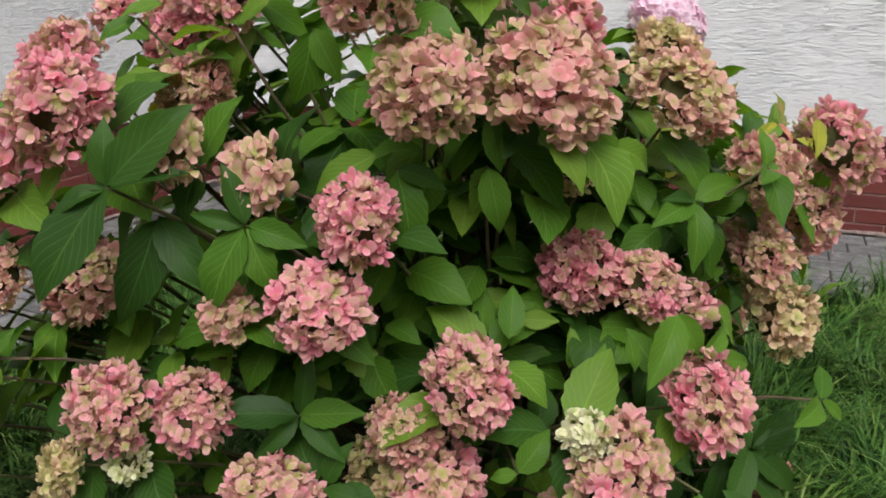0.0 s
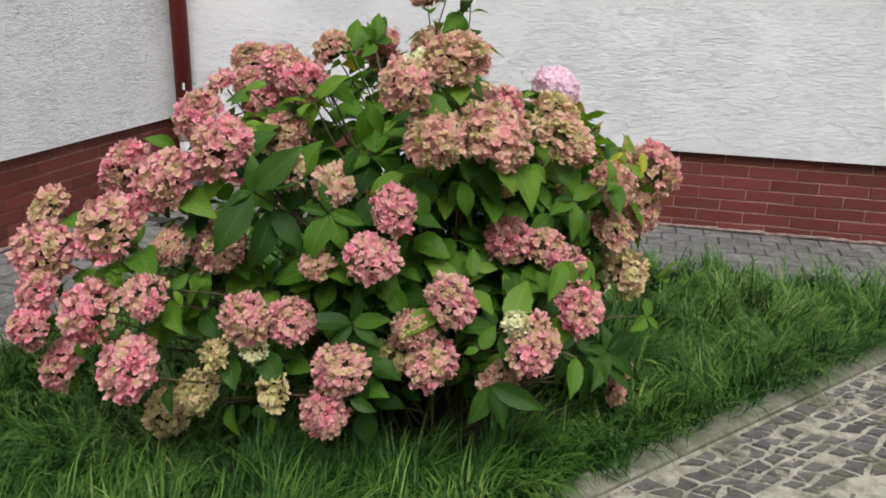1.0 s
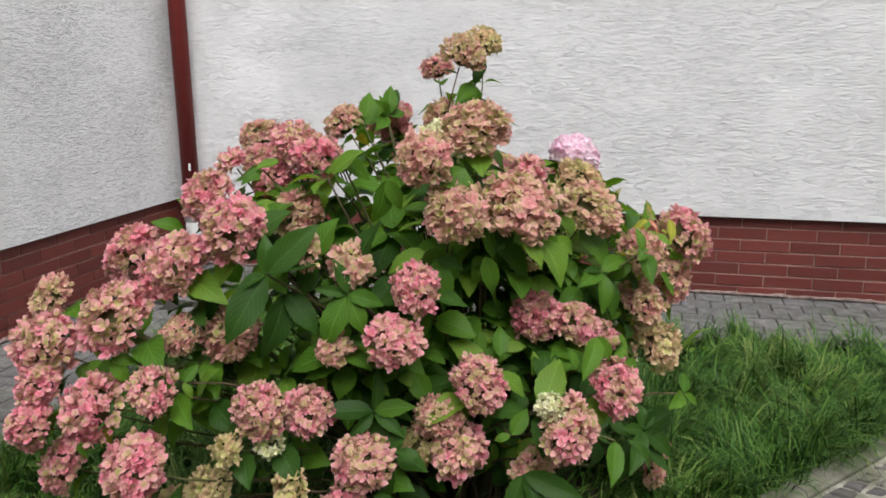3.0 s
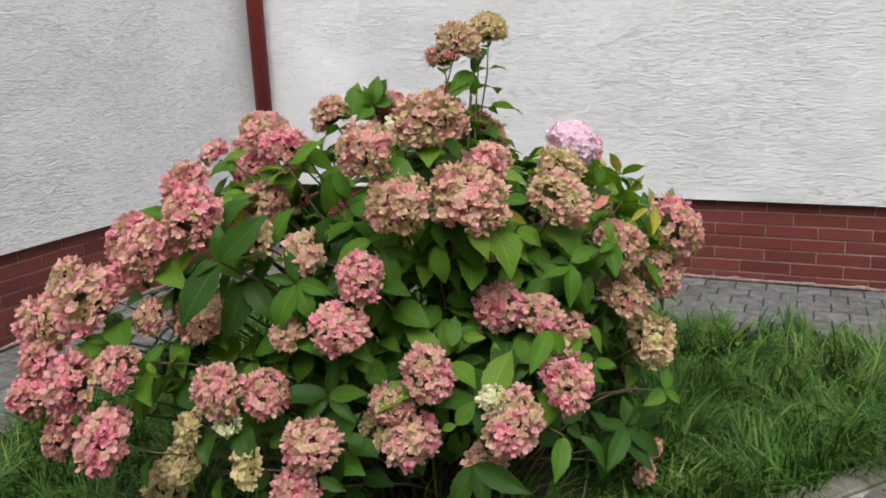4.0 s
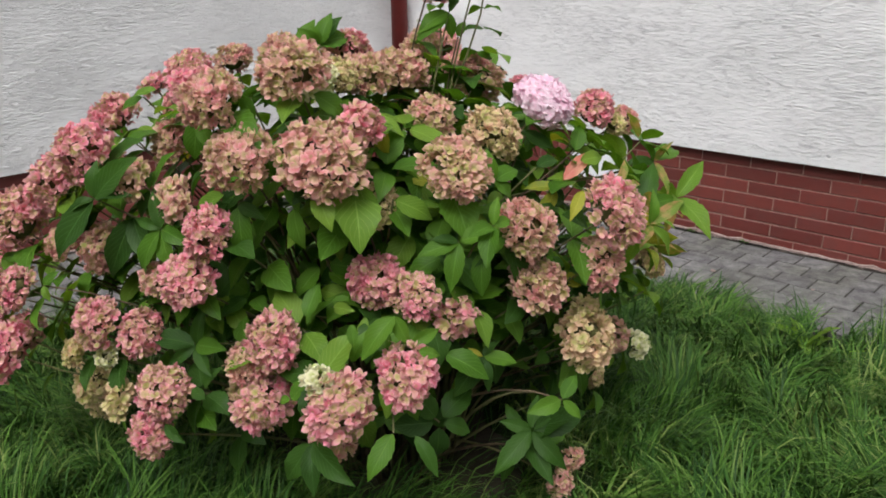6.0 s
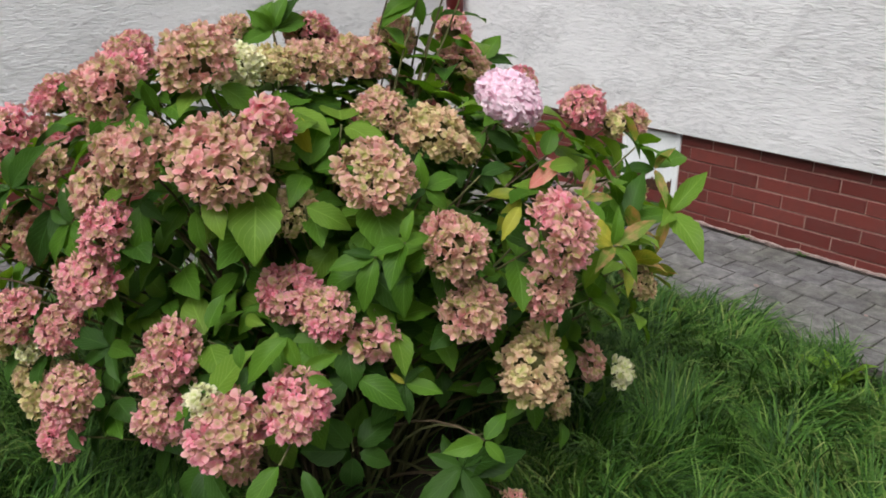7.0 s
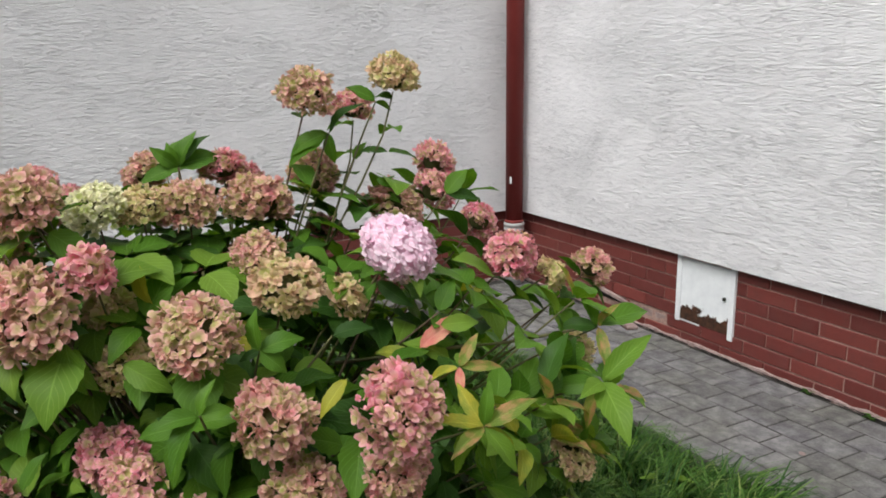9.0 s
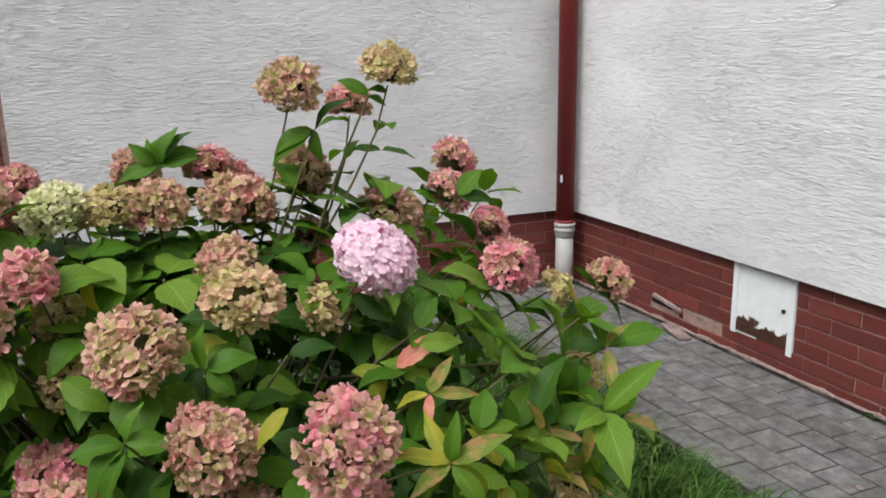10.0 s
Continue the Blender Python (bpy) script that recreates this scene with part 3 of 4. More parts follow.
def leaf_at(p, way, length, tone, up=Vector((0, 0, 1)), variant=None, slim=1.0):
    y = way.normalized()
    x = y.cross(up)
    if x.length < 0.05:
        x = y.orthogonal()
    x.normalize()
    z = x.cross(y)
    roll = rng.uniform(-0.35, 0.35)
    if variant is None and p.z < 0.45:  # lower leaves stay small
        length *= 0.78
    rot = Matrix((x, y, z)).transposed() @ Matrix.Rotation(roll, 3, "Y")
    wide = rng.uniform(0.88, 1.12) * (0.76 if tone in "byr" else 1.0) * slim
    m = Matrix.Translation(p) @ rot.to_4x4() @ Matrix.Diagonal((length * wide, length, length, 1))
    leaf_specs.append((m, tone, rng.randrange(4) if variant is None else variant))


def whorl(p, way, count, length, tones, lift=0.25, spread=1.0, sweep=None):
    """Leaves set in a ring at the end of a shoot."""
    way = way.normalized()
    u = way.orthogonal().normalized()
    v = way.cross(u)
    a0 = rng.uniform(0, 6.28) if sweep is None else sweep
    for k in range(count):
        a = a0 + 2 * math.pi * k / count + rng.uniform(-0.25, 0.25)
        d = (math.cos(a) * u + math.sin(a) * v) * spread + way * (lift + rng.uniform(-0.2, 0.2))
        leaf_at(p + d.normalized() * 0.012, d, length * rng.uniform(0.75, 1.12), rng.choice(tones), up=(way + Vector((0, 0, 0.8))), variant=0 if lift > 0.5 else None)


OUT = lambda x, y, z: (Vector((x, y, z)) - Vector((AXIS.x, AXIS.y, 0.4))).normalized()
# shoots that end in leaves alone: place, leaves, length, tones, lift along the shoot
SHOOTS_C = ((-.80, 1.162, .917, 4, .12, "m", .3), (-.34, .138, .898, 3, .10, "yd", -.4), (-.105, .596, .93, 5, .11, "lm", -.1), (-.924, -.196, .509, 5, .11, "ml", .1),
            (-.474, -.085, .431, 5, .11, "d", .1), (-.026, .284, .452, 5, .10, "m", .1), (-.386, -.235, .39, 5, .11, "d", .0), (.03, .085, .34, 5, .12, "d", .0))
SHOOTS_G = ((-.42, .35, .95, 5, .12, "md", .1), (-.30, .45, .93, 5, .12, "md", .1), (-.50, .52, .98, 5, .11, "md", .1), (-.60, .10, .98, 5, .11, "dm", .1),
            (-.38, .62, .92, 5, .12, "md", .1), (-.25, .68, .85, 5, .12, "md", .1), (-.70, .30, .95, 5, .11, "md", .1), (-.12, .70, .80, 5, .11, "ml", .1))
SHOOTS_H = ((.03, .80, .62, 5, .11, "mlb", 1.0), (.06, .86, .55, 5, .11, "lyb", 1.0), (-.02, .93, .66, 5, .11, "mlb", 1.0), (.02, 1.0, .48, 5, .11, "ml", .6),
            (.10, .68, .52, 5, .10, "ml", .6), (-.06, .84, .46, 5, .11, "md", .6), (.0, .72, .34, 5, .11, "md", .6), (-.12, 1.02, .58, 5, .11, "ml", .6))
SHOOTS_I = ((-.30, .05, .96, 5, .12, "md", -.1), (-.33, .20, .95, 5, .12, "md", -.1), (-.40, .30, .96, 5, .12, "md", -.1), (-.45, .50, .94, 5, .12, "md", -.1),
            (-.56, .40, 1.0, 5, .11, "md", .0), (-.22, .25, .93, 5, .12, "ml", -.1), (-.25, .12, .97, 5, .12, "ml", -.1), (-.65, .20, .97, 5, .11, "md", .0))
SHOOTS_F = ((.05, .95, .50, 4, .10, "mlb", .6), (.02, 1.05, .60, 4, .10, "mlb", .6), (-.04, 1.00, .80, 4, .09, "mb", .6), (.08, .84, .64, 4, .095, "mlb", .6),
            (.08, .72, .66, 4, .095, "lm", .6), (.06, .92, .40, 5, .11, "ml", .0), (.10, .50, .36, 5, .11, "m", .0), (.06, .66, .20, 5, .10, "md", .0))
SHOOTS_E = ((-.06, .75, .86, 5, .11, "md", .0), (.0, .85, .75, 5, .11, "ml", .1),
            (.12, .75, .60, 5, .11, "mly", .0), (.05, .75, .45, 5, .10, "m", .0), (-.2, 1.05, .74, 5, .11, "m", .1), (-.55, .95, .85, 5, .11, "m", .1))
SHOOTS_J = ((-.72, .02, .93, 5, .11, "ml", .3), (-.82, -.06, .88, 5, .11, "md", .3), (-.66, -.10, .92, 5, .11, "ml", .3), (-.90, -.20, .76, 5, .11, "mdl", .3),
            (-.76, .12, .96, 5, .10, "m", .4), (-.84, -.22, .70, 5, .11, "md", .2), (-.97, -.32, .60, 5, .10, "ml", .2), (-.56, -.10, .98, 4, .10, "l", .4))
shoot_ends = []
for x, y, z, n, L, tones, lift in SHOOTS_C + SHOOTS_E + SHOOTS_F + SHOOTS_G + SHOOTS_H + SHOOTS_I + SHOOTS_J:
    way = (OUT(x, y, z) + Vector((0, 0, 0.45))).normalized()
    whorl(Vector((x, y, z)), way, n, L, tones, lift)
    shoot_ends.append((Vector((x, y, z)), way))
def leaf_to(base, tip, tone, up=(0.5, -0.5, 0.75), variant=0, slim=0.8):
    d = Vector(tip) - Vector(base)
    leaf_at(Vector(base), d, d.length, tone, up=Vector(up), variant=variant, slim=slim)


# four sprays of turning leaves on the open side, each from one node
SPRAYS = (((.221, .606, .704), ((.270, .695, .765, "b"), (.226, .615, .800, "m"), (.160, .575, .785, "y"), (.215, .690, .620, "y"), (.275, .660, .615, "l"), (.258, .515, .690, "b"), (.195, .500, .735, "y"), (.180, .545, .600, "l"))),
          ((.127, .612, .780), ((.128, .656, .850, "b"), (.150, .705, .772, "b"), (.075, .555, .745, "y"), (.172, .590, .738, "r"), (.070, .650, .790, "l"))),
          ((0.105, 0.961, 0.669), ((0.134, 1.083, 0.783, "l"), (0.260, 0.913, 0.615, "l"), (0.030, 0.853, 0.650, "m"), (0.100, 0.913, 0.555, "b"), (0.160, 0.873, 0.690, "l"))),
          ((-0.015, 1.047, 0.738), ((-0.028, 1.230, 0.760, "m"), (0.035, 1.060, 0.812, "b"), (-0.070, 0.960, 0.750, "d"), (0.065, 1.020, 0.650, "b"), (-0.060, 1.030, 0.820, "m"))))
for node, ends in SPRAYS:
    for x, y, z, tone in ends:
        leaf_to(node, Vector(node).lerp(Vector((x, y, z)), 0.9), tone, variant=(0, 3, 1)[len(leaf_specs) % 3], slim=0.62)
    shoot_ends.append((Vector(node), OUT(*node)))
leaf_to((-.020, .950, .600), (.000, .965, .735), "d")
# single leaves that stand out: one red, three yellow, one large light green
leaf_to((-0.030, 0.612, 0.765), (0.0, 0.700, 0.835), "r", up=(0.6, -0.5, 0.45))
leaf_to((-0.040, 0.605, 0.750), (-0.105, 0.545, 0.750), "y")
leaf_to((-0.040, 0.600, 0.745), (-0.065, 0.545, 0.660), "y", up=(0.7, -0.6, 0.3))
leaf_at(Vector((-0.36, 0.13, 0.95)), Vector((0.5, -0.3, -0.9)), 0.10, "y", up=Vector((0.7, -0.6, 0.4)), variant=1)
leaf_at(Vector((-0.12, 0.0, 0.86)), Vector((0.75, -0.5, -0.6)), 0.15, "l", up=Vector((0.4, -0.5, 0.7)), variant=1)

# leaves placed on camera rays, depth taken from nearby heads: base, tip, tone
LEAVES_A = ((-0.620, -0.304, 0.809, -0.614, -0.302, 0.895, "d"), (-0.620, -0.304, 0.809, -0.521, -0.274, 0.838, "d"), (-0.620, -0.304, 0.809, -0.672, -0.398, 0.683, "d"),
            (-0.620, -0.304, 0.809, -0.665, -0.357, 0.787, "d"), (-0.620, -0.304, 0.809, -0.519, -0.256, 0.912, "d"), (-0.614, -0.228, 0.752, -0.628, -0.309, 0.614, "d"),
            (-0.614, -0.228, 0.752, -0.532, -0.246, 0.662, "d"), (-0.468, -0.238, 0.757, -0.496, -0.237, 0.837, "d"), (-0.468, -0.238, 0.757, -0.509, -0.303, 0.652, "m"),
            (-0.468, -0.238, 0.757, -0.420, -0.261, 0.674, "m"), (-0.468, -0.238, 0.757, -0.386, -0.228, 0.737, "m"), (-0.468, -0.238, 0.757, -0.533, -0.270, 0.776, "d"),
            (-0.426, -0.215, 0.487, -0.417, -0.193, 0.582, "d"),)
LEAVES_AAA = ((-0.426, -0.215, 0.487, -0.333, -0.201, 0.504, "m"), (-0.426, -0.215, 0.487, -0.535, -0.274, 0.500, "d"), (-0.426, -0.215, 0.487, -0.347, -0.235, 0.443, "d"),
            (-0.426, -0.215, 0.487, -0.467, -0.277, 0.439, "d"), (-0.570, -0.247, 0.562, -0.500, -0.206, 0.591, "m"),)
LEAVES_B = ((0.036, 0.219, 0.701, 0.107, 0.225, 0.760, "m"), (0.036, 0.219, 0.701, 0.067, 0.183, 0.610, "m"), (0.036, 0.219, 0.701, -0.026, 0.199, 0.678, "m"),
            (0.036, 0.219, 0.701, -0.061, 0.210, 0.729, "m"), (-0.129, -0.087, 0.868, -0.073, -0.096, 0.799, "l"), (-0.203, -0.085, 0.883, -0.182, -0.097, 0.813, "m"),
            (-0.121, 0.232, 0.761, -0.052, 0.246, 0.792, "l"), (-0.230, -0.038, 0.559, -0.233, -0.013, 0.630, "m"), (-0.281, -0.050, 0.556, -0.343, -0.052, 0.592, "m"),
            (-0.106, -0.013, 0.519, -0.107, 0.010, 0.581, "l"), (-0.068, -0.071, 0.510, -0.050, -0.041, 0.583, "m"), (0.025, -0.049, 0.547, -0.029, -0.030, 0.605, "m"),
            (-0.180, -0.019, 0.586, -0.123, -0.010, 0.590, "l"),)
LEAVES_BAA = ((-0.301, -0.152, 0.823, -0.264, -0.176, 0.710, "m"), (-0.301, -0.152, 0.823, -0.235, -0.141, 0.806, "d"), (-0.404, -0.159, 0.990, -0.416, -0.181, 0.893, "m"),
            (-0.404, -0.159, 0.990, -0.368, -0.159, 0.925, "m"), (-0.549, -0.059, 1.022, -0.477, -0.040, 0.971, "m"), (-0.315, -0.171, 0.845, -0.393, -0.205, 0.799, "l"),)
LEAVES_C = ((-0.127, -0.185, 0.450, -0.093, -0.155, 0.505, "m"), (-0.127, -0.185, 0.450, -0.166, -0.196, 0.441, "m"), (-0.104, -0.157, 0.349, -0.132, -0.224, 0.261, "d"),
            (-0.104, -0.157, 0.349, -0.048, -0.210, 0.266, "d"), (-0.104, -0.157, 0.349, 0.036, -0.176, 0.313, "d"), (0.108, 0.288, 0.248, 0.221, 0.310, 0.328, "d"),
            (0.108, 0.288, 0.248, 0.229, 0.243, 0.188, "d"), (0.108, 0.288, 0.248, 0.087, 0.218, 0.134, "d"), (0.108, 0.288, 0.248, 0.041, 0.299, 0.299, "d"),
            (-0.303, -0.275, 0.423, -0.360, -0.284, 0.438, "d"), (-0.391, -0.330, 0.353, -0.326, -0.325, 0.328, "d"), (-0.781, -0.387, 0.589, -0.757, -0.356, 0.623, "m"),
            (-0.781, -0.387, 0.589, -0.757, -0.388, 0.554, "l"),)
LEAVES_CAA = ((-0.917, -0.068, 0.866, -0.945, -0.097, 0.925, "m"), (-0.938, -0.087, 0.841, -0.995, -0.139, 0.878, "m"), (-0.710, -0.116, 0.998, -0.744, -0.161, 0.971, "m"), (-0.676, -0.098, 1.016, -0.717, -0.142, 1.005, "l"), (-0.697, -0.124, 0.916, -0.732, -0.167, 0.903, "l"),
            (-0.933, -0.411, 0.634, -0.967, -0.422, 0.669, "l"), (-0.933, -0.411, 0.634, -0.882, -0.378, 0.626, "m"), (-0.933, -0.411, 0.634, -0.890, -0.405, 0.579, "m"),)
LEAVES_D = ((-0.607, 0.268, 1.066, -0.640, 0.220, 1.114, "m"), (-0.607, 0.268, 1.066, -0.596, 0.300, 1.164, "m"), (-0.607, 0.268, 1.066, -0.553, 0.359, 1.124, "m"),
            (-0.607, 0.268, 1.066, -0.631, 0.228, 1.071, "m"), (-0.550, 0.284, 1.091, -0.552, 0.224, 1.140, "m"), (-0.550, 0.284, 1.091, -0.543, 0.319, 1.177, "m"),
            (-0.550, 0.284, 1.091, -0.528, 0.378, 1.126, "m"), (-0.550, 0.284, 1.091, -0.547, 0.195, 1.065, "m"), (-0.550, 0.284, 1.091, -0.537, 0.350, 1.167, "d"),
            (-0.550, 0.284, 1.091, -0.549, 0.256, 1.146, "m"), (-0.379, 0.577, 1.163, -0.405, 0.482, 1.130, "m"), (-0.379, 0.577, 1.163, -0.404, 0.473, 1.107, "m"),
            (-0.379, 0.577, 1.163, -0.387, 0.547, 1.138, "d"),)
LEAVES_DAA = ((-0.379, 0.577, 1.163, -0.370, 0.582, 1.092, "m"), (-0.379, 0.577, 1.163, -0.359, 0.649, 1.241, "d"), (-0.402, 0.703, 1.226, -0.386, 0.738, 1.207, "m"),
            (-0.402, 0.703, 1.226, -0.426, 0.643, 1.264, "m"), (-0.411, 0.648, 1.094, -0.408, 0.673, 1.142, "m"), (-0.620, 1.004, 0.953, -0.570, 1.094, 0.951, "d"),
            (-0.620, 1.004, 0.953, -0.604, 1.060, 1.031, "m"), (-0.376, 0.685, 1.052, -0.352, 0.734, 1.032, "m"),)
LEAVES_E = ((0.028, 0.155, 0.735, 0.090, 0.223, 0.766, "m"), (0.028, 0.155, 0.735, 0.048, 0.103, 0.641, "m"), (0.028, 0.155, 0.735, -0.016, 0.072, 0.718, "m"),
            (0.028, 0.155, 0.735, -0.007, 0.104, 0.751, "d"), (-0.143, -0.021, 0.847, -0.085, 0.030, 0.780, "l"), (-0.206, -0.084, 0.820, -0.179, -0.097, 0.730, "m"),
            (-0.081, 0.075, 0.824, -0.015, 0.141, 0.783, "l"), (0.037, -0.042, 0.638, 0.022, -0.130, 0.569, "m"), (0.037, -0.042, 0.638, 0.072, -0.041, 0.581, "m"),
            (0.072, -0.038, 0.585, 0.102, 0.022, 0.609, "m"), (-0.014, -0.110, 0.628, 0.003, -0.122, 0.585, "m"), (-0.168, -0.102, 0.592, -0.176, -0.059, 0.657, "m"),
            (0.098, -0.042, 0.582, 0.130, -0.011, 0.570, "m"),)
LEAVES_EAA = ((0.068, 0.187, 0.472, 0.052, 0.103, 0.397, "d"), (0.068, 0.187, 0.472, 0.039, 0.170, 0.491, "y"), (0.068, 0.187, 0.472, 0.080, 0.227, 0.508, "d"),
            (0.068, 0.187, 0.472, 0.127, 0.239, 0.460, "m"), (0.068, 0.187, 0.472, 0.107, 0.169, 0.401, "d"),)
# the low whorl here takes the dark tone so its colour includes the shade
LEAVES_G = ((0.143, 0.272, 0.279, 0.087, 0.223, 0.303, "d"), (0.143, 0.272, 0.279, 0.235, 0.370, 0.320, "d"), (0.143, 0.272, 0.279, 0.122, 0.159, 0.205, "d"),
            (0.143, 0.272, 0.279, 0.242, 0.276, 0.208, "d"), (0.143, 0.272, 0.279, 0.132, 0.311, 0.354, "d"), (0.143, 0.272, 0.279, 0.172, 0.327, 0.331, "d"),
            (0.113, -0.073, 0.416, 0.180, -0.069, 0.344, "d"), (0.086, -0.103, 0.424, 0.092, -0.184, 0.356, "m"), (-0.220, -0.007, 1.037, -0.169, 0.059, 0.986, "m"),
            (-0.314, -0.114, 1.041, -0.296, -0.096, 0.987, "m"), (-0.125, 0.569, 0.886, -0.175, 0.489, 0.789, "m"), (-0.125, 0.569, 0.886, -0.058, 0.615, 0.842, "d"),
            (0.239, 0.245, 0.405, 0.210, 0.165, 0.396, "m"),)
LEAVES_GAA = ((0.239, 0.245, 0.405, 0.237, 0.303, 0.445, "m"), (0.239, 0.245, 0.405, 0.280, 0.264, 0.366, "m"),)
LEAVES_I = ((0.120, 0.155, 0.790, 0.124, 0.080, 0.793, "m"), (0.120, 0.155, 0.790, 0.133, 0.207, 0.799, "m"), (0.120, 0.155, 0.790, 0.109, 0.180, 0.847, "m"),
            (0.120, 0.155, 0.790, 0.154, 0.088, 0.732, "m"), (-0.095, -0.008, 0.874, -0.063, 0.007, 0.783, "l"), (-0.182, 0.128, 0.973, -0.151, 0.127, 0.890, "y"),
            (0.015, 0.283, 0.838, 0.049, 0.323, 0.802, "m"), (0.015, 0.283, 0.838, -0.001, 0.271, 0.910, "m"), (0.015, 0.283, 0.838, 0.033, 0.358, 0.866, "m"),
            (0.015, 0.283, 0.838, 0.022, 0.245, 0.831, "d"), (0.035, 0.408, 0.848, 0.053, 0.484, 0.869, "d"), (-0.027, 0.656, 0.834, -0.033, 0.691, 0.903, "m"),
            (0.183, 0.375, 0.828, 0.192, 0.319, 0.776, "y"),)
LEAVES_IAA = ((-0.005, 0.645, 0.815, 0.030, 0.720, 0.823, "l"), (-0.259, 0.023, 0.983, -0.266, -0.020, 1.022, "m"), (-0.259, 0.023, 0.983, -0.257, 0.086, 0.977, "m"),
            (0.086, 0.830, 0.672, 0.066, 0.886, 0.794, "d"),)
for bx, by, bz, tx, ty, tz, tone in LEAVES_A + LEAVES_AAA + LEAVES_B + LEAVES_BAA + LEAVES_C + LEAVES_CAA + LEAVES_D + LEAVES_DAA + LEAVES_E + LEAVES_EAA + LEAVES_G + LEAVES_GAA + LEAVES_I + LEAVES_IAA:
    leaf_to((bx, by, bz), (tx, ty, tz), tone, up=(0.45, -0.6, 0.55), variant=rng.choice((0, 3, 1)), slim=0.64 if tone == "d" else 0.76)
    shoot_ends.append((Vector((bx, by, bz)), OUT(bx, by, bz))) if bz > 0.38 and rng.random() < 0.4 else None
# pairs of leaves below every head
for p, way, r in tips:
    u = way.orthogonal().normalized()
    v = way.cross(u)
    a0 = rng.uniform(0, 3.14)
    for k, back in enumerate((0.01, 0.065, 0.125, 0.19)):
        q = p - way * (back + rng.uniform(0, 0.02))
        for s in (0, math.pi):
            if rng.random() < (0.18 if q.z > 0.5 or q.y > 0.5 else 0.72) or q.z > 1.12 and k > 1:
                continue
            a = a0 + k * math.pi / 2 + s + rng.uniform(-0.3, 0.3)
            d = (math.cos(a) * u + math.sin(a) * v) + way * 0.25 + Vector((0, 0, -0.28))
            tone = rng.choices("dmly", (0.32, 0.44, 0.215, 0.025))[0]
            leaf_at(q, d, rng.uniform(0.075, 0.13) * (0.68 if q.z > 1.1 else 1.0), tone, up=(way + Vector((0, 0, 0.7))))
# shoots between neighbouring heads, a little further in
centres = [t[0] for t in tips]
for i in range(150):
    a, b = rng.choice(centres), rng.choice(centres)
    if not 0.08 < (a - b).length < 0.5:
        continue
    p = a.lerp(b, rng.uniform(0.3, 0.7))
    if p.z < 0.55 and p.y < 0.5 and i % 3:
        continue
    inner = Vector((AXIS.x, AXIS.y, 0.2 + 0.4 * p.z))
    p = inner + (p - inner) * rng.uniform(0.62, 0.86)
    way = ((p - inner).normalized() + Vector((0, 0, 0.5))).normalized()
    whorl(p, way, rng.choice((4, 4, 5)), rng.uniform(0.075, 0.12), "dmmmll", rng.uniform(-0.1, 0.3))
    if i % 3 == 0:
        shoot_ends.append((p, way))

# the leafy mass behind: shoots all round, just inside the outline that the heads give
heart = Vector((-0.36, 0.34, 0.32))
rim = [(q - heart) for q in centres + [s[0] for s in shoot_ends]]
for i in range(520):
    d = Vector((rng.gauss(0, 1), rng.gauss(0, 1), rng.gauss(0.15, 0.8))).normalized()
    if d.z < -0.45:
        continue
    ws = [math.exp(14 * (d.dot(q.normalized()) - 1)) for q in rim]
    reach = sum(w * q.length for w, q in zip(ws, rim)) / sum(ws)
    p = heart + d * reach * (rng.uniform(0.62, 0.90) if i % 3 else rng.uniform(0.35, 0.65))
    if p.z < (0.20 if p.y < 0.15 else 0.12) or (p.z < 0.5 and p.y < 0.55 and i % 12 > 0):
        continue
    way = (d + Vector((0, 0, 0.4))).normalized()
    whorl(p, way, rng.choice((3, 4, 4, 5)), rng.uniform(0.085, 0.13), "dddmmml", rng.uniform(-0.25, 0.25))

for k, (m, tone, variant) in enumerate(leaf_specs[:300]):
    child("leaf", LEAF[tone][variant], bush, m)


def joined_leaves(name, specs, parent):
    """The rest of the leaves in one mesh."""
    keys = list(LEAVES)
    vs, fs, us, ms, off = [], [], [], [], 0
    for m, tone, variant in specs:
        me = LEAF[tone][variant]
        vs += [m @ v.co for v in me.vertices]
        fs += [tuple(off + i for i in f.vertices) for f in me.polygons]
        lay = me.uv_layers[0].data
        us += [tuple(lay[l].uv) for f in me.polygons for l in f.loop_indices]
        ms += [keys.index(tone)] * len(me.polygons)
        off += len(me.vertices)
    me = bpy.data.meshes.new(name)
    me.from_pydata([tuple(v) for v in vs], [], fs)
    lay = me.uv_layers.new(name="UVMap")
    lay.data.foreach_set("uv", [c for u in us for c in u])
    for key in keys:
        me.materials.append(LEAVES[key])
    me.polygons.foreach_set("material_index", ms)
    me.shade_smooth()
    ob = new(name, me)
    ob.parent = parent
    ob.matrix_parent_inverse = parent.matrix_basis.inverted()
    return tagged(ob, "mass of broad toothed green leaves", kind="stuff")


joined_leaves("foliage", leaf_specs[300:], bush)

